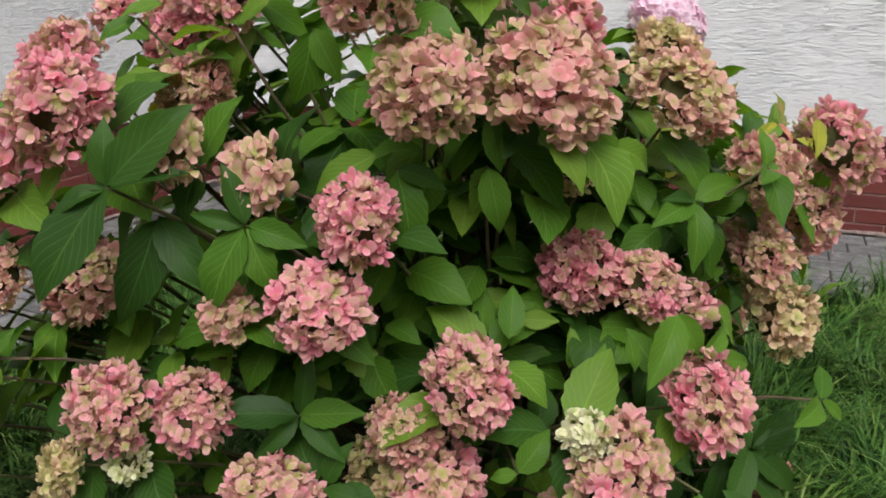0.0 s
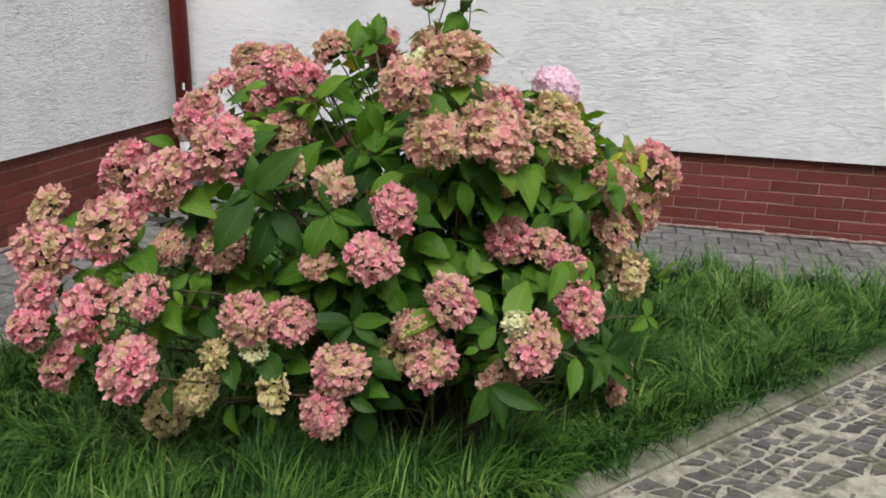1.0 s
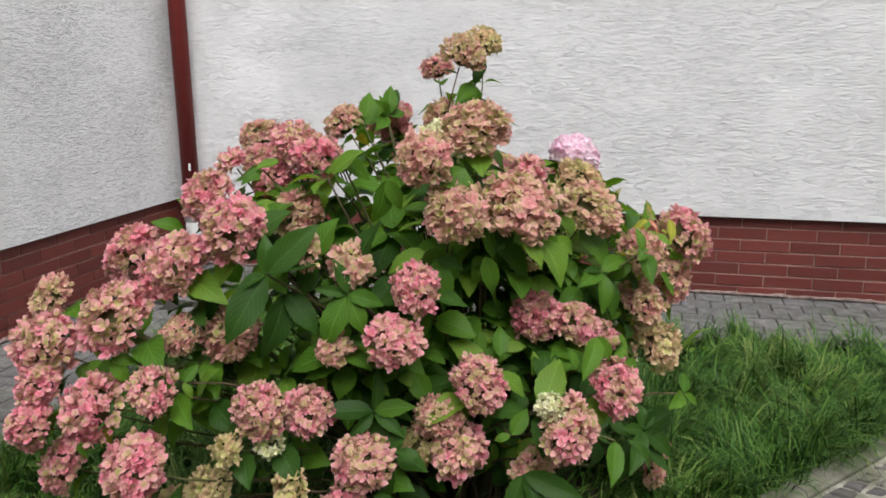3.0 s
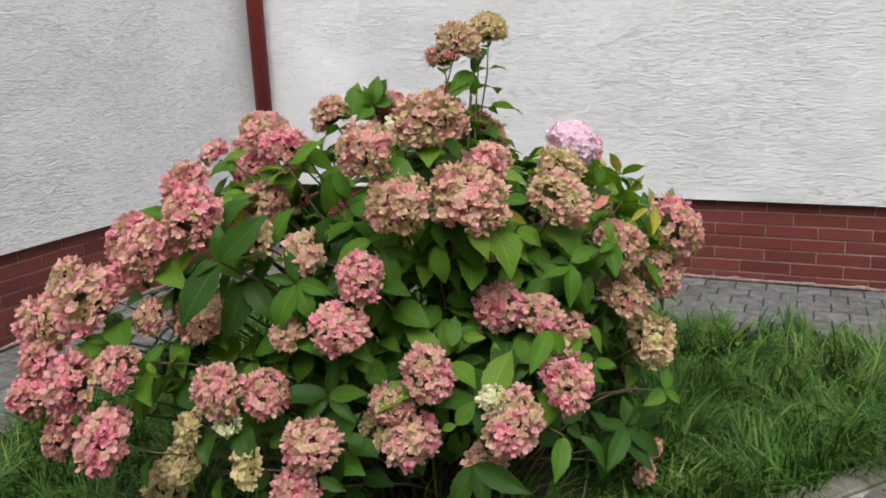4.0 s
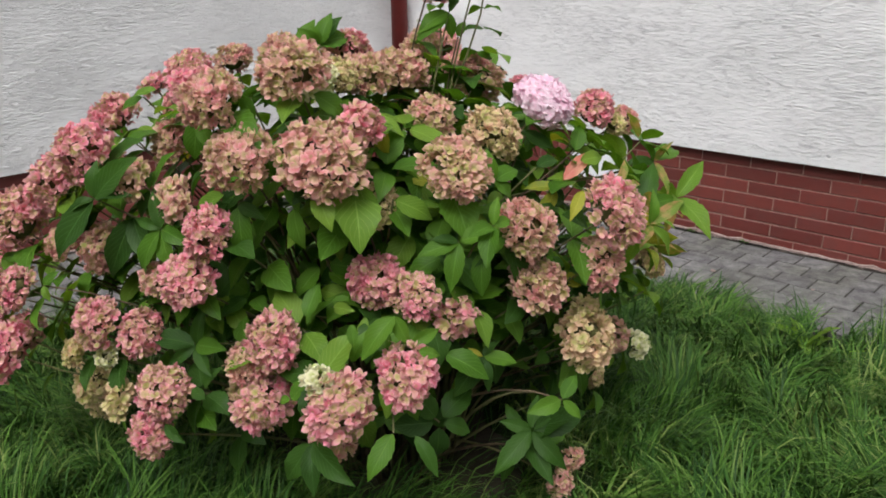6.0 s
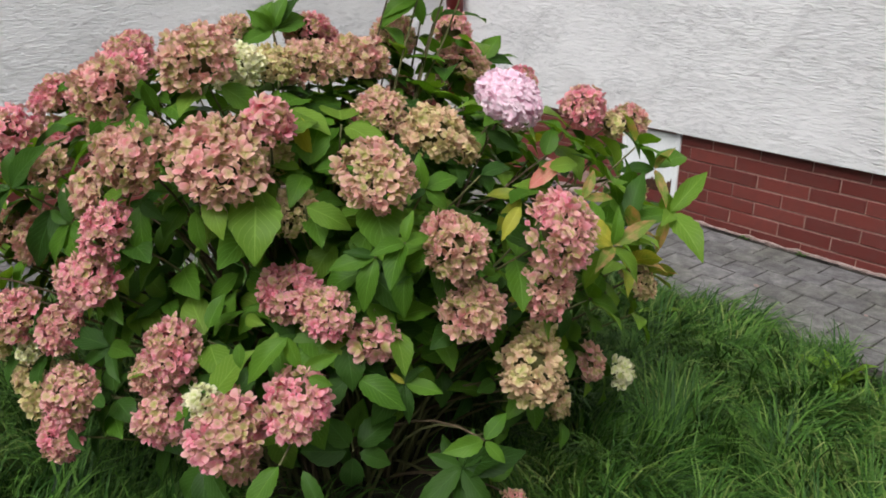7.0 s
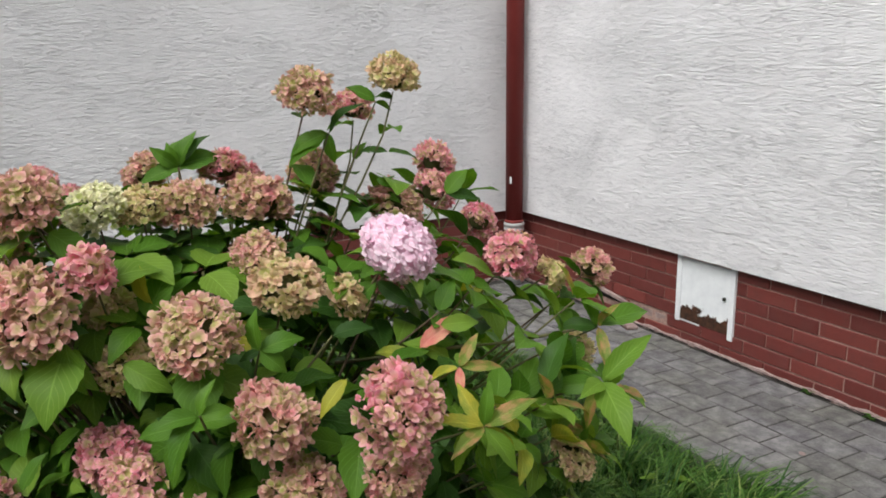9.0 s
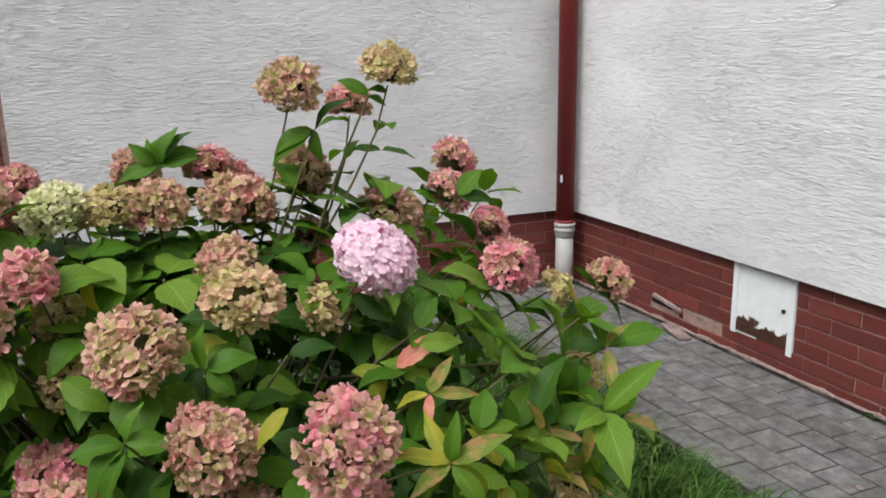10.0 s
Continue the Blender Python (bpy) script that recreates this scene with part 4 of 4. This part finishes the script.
# stems
for k, (p, way) in enumerate([(t[0], t[1]) for t in tips] + shoot_ends):
    a = rng.uniform(0, 6.28)
    r0 = rng.uniform(0.02, 0.16)
    foot = Vector((AXIS.x + r0 * math.cos(a), AXIS.y + r0 * math.sin(a), 0.0))
    side = Vector((p.x - AXIS.x, p.y - AXIS.y, 0))
    foot += side * 0.12
    c1 = foot + Vector((side.x * 0.15, side.y * 0.15, max(0.12, p.z * 0.55)))
    c2 = p - way * min(0.25, 0.5 * p.z)
    pts = []
    for i in range(9):
        t = i / 8
        pts.append(foot * (1 - t) ** 3 + c1 * 3 * t * (1 - t) ** 2 + c2 * 3 * t * t * (1 - t) + p * t ** 3)
    bm = bmesh.new()
    tube(bm, pts, [0.0050 - 0.0030 * i / 8 for i in range(9)], 6)
    part("stem", bm, M_STEM if k % 3 else M_WOODY, bush, smooth=True)

# a long pale side shoot that carries the outer spray
bm = bmesh.new()
tube(bm, [Vector((-0.20, 0.50, 0.70)), Vector((-0.022, 0.705, 0.755)), Vector((-0.060, 0.834, 0.727)), Vector((-0.045, 0.95, 0.730)), Vector((-0.024, 1.052, 0.738))], [0.0045, 0.004, 0.0036, 0.0033, 0.003], 7)
part("stem", bm, M_STEM, bush, "long pale green side shoot", smooth=True)

# ---------------------------------------------------------------- rain pipe
PX, PY = -2.582, 2.548
pipe = new("rain_pipe")
pipe.location = (PX, PY, 0)
tagged(pipe, "dark red metal rain pipe on a grey plastic foot", "pipe")


def turned(name, rows, mat, parent, at, sides=28, label=""):
    b = bmesh.new()
    lathe(b, rows, sides)
    o = part(name, b, mat, None, label, smooth=False)
    o.data.shade_smooth()
    o.parent = parent
    o.matrix_parent_inverse = parent.matrix_basis.inverted()
    o.location = at
    return o


turned("tube", [(0.050, 0.385), (0.050, 4.2)], M_PIPE, pipe, (PX, PY, 0))
turned("collar", [(0.050, 0.372), (0.055, 0.374), (0.055, 0.386), (0.050, 0.390)], M_PIPE, pipe, (PX, PY, 0))
turned("socket", [(0.050, 0.29), (0.056, 0.30), (0.056, 0.325), (0.060, 0.328), (0.060, 0.338), (0.056, 0.341), (0.056, 0.352), (0.061, 0.355), (0.061, 0.371), (0.052, 0.374)], M_PVC, pipe, (PX, PY, 0), label="grey plastic socket with ridges")
turned("foot", [(0.050, -0.03), (0.050, 0.291)], M_PVC, pipe, (PX, PY, 0), label="grey plastic foot pipe")
bm = bmesh.new()
box(bm, -0.006, 0.006, -0.004, 0.002, 0.605, 0.645, 0.001)
clip = part("clip", bm, M_METALWHITE, None, "small bare metal clip")
clip.parent = pipe
clip.matrix_parent_inverse = pipe.matrix_basis.inverted()
clip.matrix_basis = Matrix.Translation((PX, PY, 0)) @ Matrix.Rotation(radians(32), 4, "Z") @ Matrix.Translation((0, -0.050, 0))

# ---------------------------------------------------------------- meter hatch in the plinth
HX0, HX1, HZ0, HZ1 = -1.380, -1.036, 0.095, 0.412
hatch = new("meter_hatch")
hatch.location = ((HX0 + HX1) / 2, WY, HZ0)
tagged(hatch, "white metal hatch in the plinth, rusted through along its foot", "hatch")
for nm, a in (("frame", (HX0, HX0 + 0.028, HZ0 + 0.0, HZ1)), ("frame", (HX1 - 0.028, HX1, HZ0 - 0.01, HZ1))):
    bm = bmesh.new()
    box(bm, a[0], a[1], WY - 0.012, WY + 0.05, a[2], a[3], 0.002)
    part(nm, bm, M_METALWHITE, hatch)
bm = bmesh.new()
box(bm, HX0 + 0.03, HX0 + 0.15, WY - 0.006, WY + 0.05, HZ0 + 0.004, HZ0 + 0.022, 0.002)
o = part("sill", bm, M_METALWHITE, hatch)
bm = bmesh.new()
box(bm, HX0 + 0.0285, HX1 - 0.0285, WY + 0.02, WY + 0.05, HZ0, HZ1)
part("back", bm, M_DARK, hatch)
bm = bmesh.new()
box(bm, -0.1450, 0.1450, -0.008, 0.006, -0.062, 0.235, 0.003, 2)
door = part("door", bm, M_RUSTY, None, "white enamelled door, brown with rust at the bottom")
door.parent = hatch
door.matrix_parent_inverse = hatch.matrix_basis.inverted()
door.location = ((HX0 + HX1) / 2, WY, 0.168)
bm = bmesh.new()
bmesh.ops.create_cone(bm, cap_ends=True, segments=16, radius1=0.009, radius2=0.008, depth=0.008)
lock = part("lock", bm, M_DARK, None, "small dark round lock")
lock.parent = door
lock.matrix_basis = Matrix.Translation((0.118, -0.012, 0.098)) @ Matrix.Rotation(radians(90), 4, "X")

# ---------------------------------------------------------------- bricks of the plinths
BL, BH, BP, BQ = 0.2360, 0.0580, 0.0635, 0.2415  # brick, and the pitch of courses and joints


def brick_block(name, bevel=0.002):
    b = bmesh.new()
    box(b, -0.5, 0.5, 0, 0.03, -BH / 2, BH / 2)
    for v in b.verts:
        v.co.x *= BL
    front = [e for e in b.edges if all(v.co.y < 0.001 for v in e.verts)]
    bmesh.ops.bevel(b, geom=front, offset=bevel, segments=1, affect="EDGES")
    me = bpy.data.meshes.new(name)
    b.to_mesh(me)
    b.free()
    me.materials.append(M_BRICK)
    return me


BRICK = [brick_block("brick", 0.002), brick_block("brick", 0.003)]
brng = random.Random(3)


def course(lo, hi, phase, z, gaps, place, parent):
    """One course of bricks from lo to hi, cut round the gaps."""
    k = math.floor((lo - phase) / BQ)
    while phase + k * BQ < hi:
        spans = [(phase + k * BQ + 0.0026, phase + (k + 1) * BQ - 0.0026)]
        k += 1
        for g0, g1 in [(-99, lo), (hi, 99)] + gaps:
            spans = [s for a, b in spans for s in ((a, min(b, g0)), (max(a, g1), b)) if s[1] - s[0] > 0.015]
        for a, b in spans:
            m = place((a + b) / 2, z, brng.uniform(-0.002, 0.0015)) @ Matrix.Rotation(brng.uniform(-0.004, 0.004), 4, "Y") @ Matrix.Diagonal(((b - a) / BL, 1, brng.uniform(0.97, 1.0), 1))
            child("brick", brng.choice(BRICK), parent, m)


for row in range(7):
    z = 0.394 - row * BP
    gaps = [(HX0 - 0.004, HX1 + 0.004)] if z > 0.10 else []
    if row == 5:
        gaps = [(-1.69, -1.435), (-1.95, -1.73)]
    course(WX, 3.6, (0.585, 0.711)[row % 2], z, gaps, lambda s, zz, o: Matrix.Translation((s, WY + o - 0.004, zz)), plinth_north)
    course(-0.17, WY - 0.002, (0.08, 0.20)[row % 2], z, [], lambda s, zz, o: Matrix.Translation((WX - o + 0.004, s, zz)) @ Matrix.Rotation(radians(90), 4, "Z"), plinth_west)
for row in range(54):
    z = -0.02 + row * BP + 0.0
    course(-0.60, -0.20, (0.02, 0.145)[row % 2], z, [], lambda s, zz, o: Matrix.Translation((SX - 0.024 - o, s, zz)) @ Matrix.Rotation(radians(90), 4, "Z"), pier)

# broken spot: a loose tilted brick, bare rubble in the hole, a fallen slip of mortar
bm = bmesh.new()
box(bm, -0.105, 0.105, -0.012, 0.004, -0.010, 0.010, 0.003, 1)
for v in bm.verts:
    v.co += 0.006 * Vector((0, noise.noise(v.co * 30), noise.noise(v.co * 24)))
loose = part("mortar_slip", bm, M_CEMENT, plinth_north, "pale slip of mortar hanging loose")
loose.matrix_basis = Matrix.Translation((-1.80, WY - 0.016, 0.105)) @ Matrix.Rotation(radians(9), 4, "Y")
# dark plate: the hole's shade is put into its colour
bm = bmesh.new()
box(bm, -1.945, -1.735, WY - 0.0005, WY + 0.004, 0.070, 0.104, 0.002, 1)
part("cavity", bm, M_DARK, plinth_north, "dark plate for the shade in the hole where a brick has come away")
for k, (x, w) in enumerate(((-1.655, 0.06), (-1.575, 0.085), (-1.485, 0.08))):
    bm = bmesh.new()
    box(bm, x - w / 2, x + w / 2, WY + 0.001, WY + 0.03, 0.052, 0.102, 0.008, 2)
    for v in bm.verts:
        v.co += Vector((0, 0.008, 0.006)) * noise.noise(v.co * 40)
    part("stone", bm, M_CEMENT, plinth_north, "bare rubble behind a missing brick")
bm = bmesh.new()
box(bm, -0.10, 0.10, -0.030, 0.030, 0, 0.022, 0.006, 1)
for v in bm.verts:
    v.co += 0.012 * Vector((noise.noise(v.co * 21), noise.noise(v.co * 25 + Vector((3, 0, 0))), 0))
chunk = part("mortar_chunk", bm, M_CEMENT)
chunk.matrix_basis = Matrix.Translation((-1.66, WY - 0.075, 0.0)) @ Matrix.Rotation(radians(-18), 4, "Z")
tagged(chunk, "fallen slip of pale pink mortar on the paving", "debris")


def fillet(lo, hi, place, name):
    """A ragged strip of cement along the foot of a plinth."""
    b = bmesh.new()
    n = int((hi - lo) / 0.03)
    prev = None
    for i in range(n + 1):
        s = lo + (hi - lo) * i / n
        w = 0.014 + 0.012 * noise.noise((s * 9, 2, 0)) + 0.01 * noise.noise((s * 31, 5, 0))
        h = 0.012 + 0.012 * noise.noise((s * 12, 0, 7)) + 0.006 * noise.noise((s * 45, 1, 7))
        ring = [b.verts.new(place(s, 0.0, max(0.004, h))), b.verts.new(place(s, -w * 0.6, max(0.003, h * 0.8))), b.verts.new(place(s, -w, -0.012))]
        if prev:
            b.faces.new((prev[0], prev[1], ring[1], ring[0]))
            b.faces.new((prev[1], prev[2], ring[2], ring[1]))
        prev = ring
    bmesh.ops.recalc_face_normals(b, faces=b.faces)
    return tagged(part(name, b, M_CEMENT), "ragged pale cement strip along the foot of the plinth", "trim", kind="structure")


fillet(-2.7, 3.6, lambda s, o, h: (s, WY - 0.004 + o, h), "trim_1")
fillet(-0.6, 2.65, lambda s, o, h: (WX + 0.004 - o, s, h), "trim_2")

# shade of the gap along the walls, laid on as flat near-black strips
for lo, hi, name, place in ((-2.6, 3.6, "gap_1", lambda s, o: (s, WY - 0.016 - o, 0.0030)), (-0.6, 2.6, "gap_2", lambda s, o: (WX + 0.016 + o, s, 0.0030))):
    bm = bmesh.new()
    prev = None
    for i in range(int((hi - lo) / 0.012)):
        s = lo + 0.012 * i
        w = max(0.0015, 0.010 + 0.018 * noise.noise((s * 5, 3, 1)) + 0.012 * noise.noise((s * 38, 8, 1)))
        a = 0.005 * noise.noise((s * 22, 4, 4))
        ring = [bm.verts.new(place(s, a)), bm.verts.new(place(s, a + w))]
        if prev:
            bm.faces.new((prev[0], prev[1], ring[1], ring[0]))
        prev = ring
    bmesh.ops.recalc_face_normals(bm, faces=bm.faces)
    tagged(part(name, bm, M_DARK), "flat dark strip for the shade in the crumbling gap between paving and plinth", "gap", kind="structure")

# crumbs on the paving
for x, y, s in ((-0.302, 2.19, 0.009), (0.10, 2.25, 0.006), (0.35, 2.05, 0.006)):
    bm = bmesh.new()
    bmesh.ops.create_icosphere(bm, subdivisions=2, radius=s)
    for v in bm.verts:
        v.co = Vector((v.co.x * 1.3, v.co.y, v.co.z * 0.45)) * (1 + 0.3 * noise.noise(v.co * 120))
    o = part("pebble", bm, M_CEMENT)
    o.location = (x, y, s * 0.3)
    tagged(o, "small pale crumb of mortar on the paving", "pebble", group="crumbs on the paving")

# ---------------------------------------------------------------- weeds
wrng = random.Random(5)


def weed(x, y, size, count, tone="l"):
    e = new("weed")
    e.location = (x, y, 0)
    tagged(e, "broad-leaved green weed growing in the grass", "weed", group="weeds in the lawn")
    for k in range(count):
        a = k * 2.4 + wrng.uniform(-0.4, 0.4)
        d = Vector((math.cos(a), math.sin(a), wrng.uniform(0.5, 1.6))).normalized()
        xx = d.cross(Vector((0, 0, 1))).normalized()
        rot = Matrix((xx, d, xx.cross(d))).transposed().to_4x4()
        L = size * wrng.uniform(0.7, 1.1)
        child("leaf", LEAF[tone][wrng.randrange(4)], e, Matrix.Translation((x, y, 0.01)) @ rot @ Matrix.Diagonal((L * 0.7, L, L, 1)))


for x, y, s, n in ((0.28, 1.66, 0.15, 5), (0.42, 1.58, 0.12, 4), (0.031, 0.177, 0.07, 4), (0.75, 1.25, 0.09, 5), (-0.35, 1.62, 0.11, 5), (-0.55, 1.66, 0.10, 5), (0.95, 1.62, 0.08, 4), (-1.0, -0.12, 0.08, 4)):
    weed(x, y, s, n)
for x in (-0.62, -0.35):
    e = new("weed")
    e.location = (x, WY - 0.03, 0)
    tagged(e, "small dark weed in the joint at the wall's foot", "weed", group="weeds at the wall")
    for k in range(6):
        a = k * 1.1
        d = Vector((math.cos(a), -abs(math.sin(a)) - 0.2, 0.8)).normalized()
        xx = d.cross(Vector((0, 0, 1))).normalized()
        rot = Matrix((xx, d, xx.cross(d))).transposed().to_4x4()
        child("leaf", LEAF["d"][k % 4], e, Matrix.Translation((x, WY - 0.03, 0.0)) @ rot @ Matrix.Diagonal((0.03, 0.04, 0.04, 1)))

# ---------------------------------------------------------------- grass
grng = np.random.default_rng(11)
N = 92000
gx = grng.uniform(APRON_X - 0.02, 1.55, N)
gy = grng.uniform(-1.6, APRON_Y + 0.015, N)
off = (gx - KO.x) * KN.x + (gy - KO.y) * KN.y
inside = (off < -0.066 + grng.uniform(-0.03, 0.025, N)) & (gx > APRON_X - 0.02)
bald = np.hypot((gx + 0.36) / 0.36, (gy - 0.34) / 0.34)
inside &= (bald > 1.0) | (grng.uniform(0, 1, N) < 0.05)
gx, gy, off = gx[inside], gy[inside], off[inside]
n = len(gx)
swirl = np.array([noise.noise((x * 2.3, y * 2.3, 1.0)) * 3.0 + noise.noise((x * 7, y * 7, 3.0)) * 1.6 for x, y in zip(gx, gy)])
tuft = np.array([noise.noise((x * 4, y * 4, 9.0)) for x, y in zip(gx, gy)])
cx, cy = grng.uniform(APRON_X, 1.5, 1500), grng.uniform(-1.6, APRON_Y, 1500)
own = np.concatenate([np.argmin((gx[q:q + 4000, None] - cx) ** 2 + (gy[q:q + 4000, None] - cy) ** 2, axis=1) for q in range(0, n, 4000)])
way, height = grng.normal(0, 0.8, 1500), grng.uniform(0.75, 1.3, 1500)
ang = swirl * 1.9 + way[own] + grng.normal(0, 0.42, n)
length = np.clip((0.165 + 0.08 * tuft + grng.normal(0, 0.035, n)) * height[own], 0.04, 0.34)
edge = off > -0.17 + 0.05 * grng.uniform(-1, 1, n)
ang = np.where(edge & (grng.uniform(0, 1, n) < 0.75), math.atan2(KN.y, KN.x) + grng.normal(0, 0.7, n), ang)
lean = np.clip(grng.normal(1.0, 0.22, n) + grng.normal(0, 0.25, 1500)[own], 0.10, 1.7)
width = grng.uniform(0.0016, 0.0038, n)
dx, dy = np.cos(ang), np.sin(ang)
sx, sy = -dy, dx
verts = np.zeros((n, 7, 3))
px, py, pz = gx.copy(), gy.copy(), np.full(n, -0.012)
for lev in range(4):
    w = width * (1.0, 0.9, 0.6, 0.0)[lev]
    if lev < 3:
        verts[:, 2 * lev] = np.stack((px - sx * w, py - sy * w, pz), 1)
        verts[:, 2 * lev + 1] = np.stack((px + sx * w, py + sy * w, pz), 1)
    else:
        verts[:, 6] = np.stack((px, py, pz), 1)
    tilt = lean * (0.45, 1.05, 1.7, 1.7)[lev]
    step = length / 3
    px = px + dx * np.sin(tilt) * step
    py = py + dy * np.sin(tilt) * step
    pz = np.maximum(pz + np.cos(tilt) * step, 0.004)
base = (np.arange(n) * 7)[:, None]
quads = np.concatenate([base + np.array([[0, 1, 3, 2]]), base + np.array([[2, 3, 5, 4]])], 1).reshape(-1)
tris = (base + np.array([[4, 5, 6]])).reshape(-1)
me = bpy.data.meshes.new("grass")
me.vertices.add(n * 7)
me.vertices.foreach_set("co", verts.reshape(-1))
me.loops.add(len(quads) + len(tris))
me.loops.foreach_set("vertex_index", np.concatenate([quads, tris]).astype(np.int32))
me.polygons.add(3 * n)
starts = np.concatenate([np.arange(2 * n) * 4, 8 * n + np.arange(n) * 3]).astype(np.int32)
me.polygons.foreach_set("loop_start", starts)
me.update(calc_edges=True)
me.validate()
me.materials.append(M_GRASS)
tagged(new("grass", me), "long uncut green grass, matted in places", "grass", kind="stuff")

# ---------------------------------------------------------------- kerb stones
kerb = tagged(new("kerb"), "low weathered concrete kerb between lawn and path", "kerb", kind="structure")
for k in range(9):
    bm = bmesh.new()
    box(bm, -0.497, 0.497, -0.09, -0.003, -0.10, 0.008, 0.006, 1)
    o = part("kerb_stone", bm, M_KERB, kerb)
    o.matrix_basis = Matrix.Translation(KO + KD * (1.075 - k)) @ Matrix((KD, -KN, Vector((0, 0, 1)))).transposed().to_4x4()
    o.matrix_basis = o.matrix_basis @ Matrix.Diagonal((1, -1, 1, 1))

# ---------------------------------------------------------------- cobbles of the path
crng = random.Random(21)
CU, CV = 0.066, 0.053      # usual cobble along and across the path
NU, NV = range(-75, 62), range(0, 70)
knot = {}
for i in range(-75, 65):
    for j in range(0, 71):
        lag = (j % 2) * 0.5 * CU
        knot[i, j] = Vector((i * CU + lag + crng.uniform(-0.020, 0.020), 0.012 + j * CV + (crng.uniform(-0.016, 0.016) if j else 0.0), 0))


def cobble(b, ring, r):
    """A flat worn cobble that fills its cell of the net, short of a joint."""
    mid = sum(ring, Vector()) / len(ring)
    pts = []
    for k, p in enumerate(ring):
        q = ring[(k + 1) % len(ring)]
        pts.append(p)
        pts.append(p.lerp(q, r.uniform(0.35, 0.65)) + (mid - p.lerp(q, 0.5)) * r.uniform(-0.10, 0.22))
    s = r.uniform(0.66, 0.92)
    lo, hi, top = [], [], []
    for p in pts:
        d = (p - mid) * s * r.uniform(0.84, 1.06)
        lo.append(b.verts.new(mid + d + Vector((0, 0, -0.02))))
        hi.append(b.verts.new(mid + d * 0.98 + Vector((0, 0, -0.004))))
        top.append(b.verts.new(mid + d * 0.86 + Vector((0, 0, 0.001 + r.uniform(-0.001, 0.0012)))))
    n = len(pts)
    for k in range(n):
        m = (k + 1) % n
        b.faces.new((lo[k], lo[m], hi[m], hi[k]))
        b.faces.new((hi[k], hi[m], top[m], top[k]))
    b.faces.new(top)


KM = Matrix.Translation(KO) @ Matrix((KD, KN, Vector((0, 0, 1)))).transposed().to_4x4()
cells = []
for i in NU:
    for j in NV:
        if noise.noise((i * CU * 4.5, j * CV * 4.5, 5)) > 0.36 or crng.random() < 0.07:
            continue
        ring = [knot[i, j], knot[i + 1, j], knot[i + 1, j + 1], knot[i, j + 1]]
        if j % 2:
            ring = [knot[i, j], knot[i + 1, j], knot[i + 2, j + 1], knot[i + 1, j + 1]]
        if max((KO + KD * p.x + KN * p.y).y for p in ring) < APRON_Y - 0.01:
            cells.append(ring)
cells.sort(key=lambda c: (c[0].x - 0.15) ** 2 + (c[0].y - 0.45) ** 2)
for ring in cells[:300]:
    mid = sum(ring, Vector()) / 4
    bm = bmesh.new()
    cobble(bm, [p - mid for p in ring], crng)
    bmesh.ops.recalc_face_normals(bm, faces=bm.faces)
    o = part("cobble", bm, M_STONE, path)
    o.matrix_basis = KM @ Matrix.Translation(mid + Vector((0, 0, crng.uniform(-0.001, 0.001))))
bm = bmesh.new()
for ring in cells[300:]:
    cobble(bm, ring, crng)
bmesh.ops.recalc_face_normals(bm, faces=bm.faces)
bm.transform(KM)
tagged(part("cobbles", bm, M_STONE, path), "dark cobbles further along the path", kind="stuff")

# ---------------------------------------------------------------- blocks of the paved strip
PVX, PVY = 0.146, 0.125


def paver(name, seed):
    b = bmesh.new()
    r = random.Random(seed)
    box(b, -PVX / 2 + 0.0038, PVX / 2 - 0.0038, -PVY / 2 + 0.0038, PVY / 2 - 0.0038, -0.03, 0.0)
    topf = [e for e in b.edges if all(v.co.z > -0.001 for v in e.verts)]
    bmesh.ops.bevel(b, geom=topf, offset=0.003, segments=1, affect="EDGES")
    for v in b.verts:
        v.co += 0.0015 * Vector((r.uniform(-1, 1), r.uniform(-1, 1), 0))
    me = bpy.data.meshes.new(name)
    b.to_mesh(me)
    b.free()
    me.materials.append(M_PAVER)
    return me


PAVERS = [paver("paver", s) for s in range(6)]
prng = random.Random(9)
blocks = []
y, j = WY - 0.034, 0
while y - PVY > APRON_Y - 0.02:
    x = -2.70 + (j % 2) * PVX / 2
    while x < 5.9:
        blocks.append((x + PVX / 2, y - PVY / 2, 0.0))
        x += PVX
    y -= PVY
    j += 1
x, j = -2.69, 0
while x + PVY < APRON_X + 0.02:
    yy = APRON_Y - 0.01 - (j % 2) * PVX / 2
    while yy > -2.6:
        blocks.append((x + PVY / 2, yy - PVX / 2, 90.0))
        yy -= PVX
    x += PVY
    j += 1
for k, (x, y, turn) in enumerate(blocks):
    m = Matrix.Translation((x, y, prng.uniform(-0.002, 0.001))) @ Euler((prng.uniform(-0.008, 0.008), prng.uniform(-0.008, 0.008), radians(turn) + prng.uniform(-0.01, 0.01))).to_matrix().to_4x4()
    child("paver", PAVERS[k % 6], apron, m)
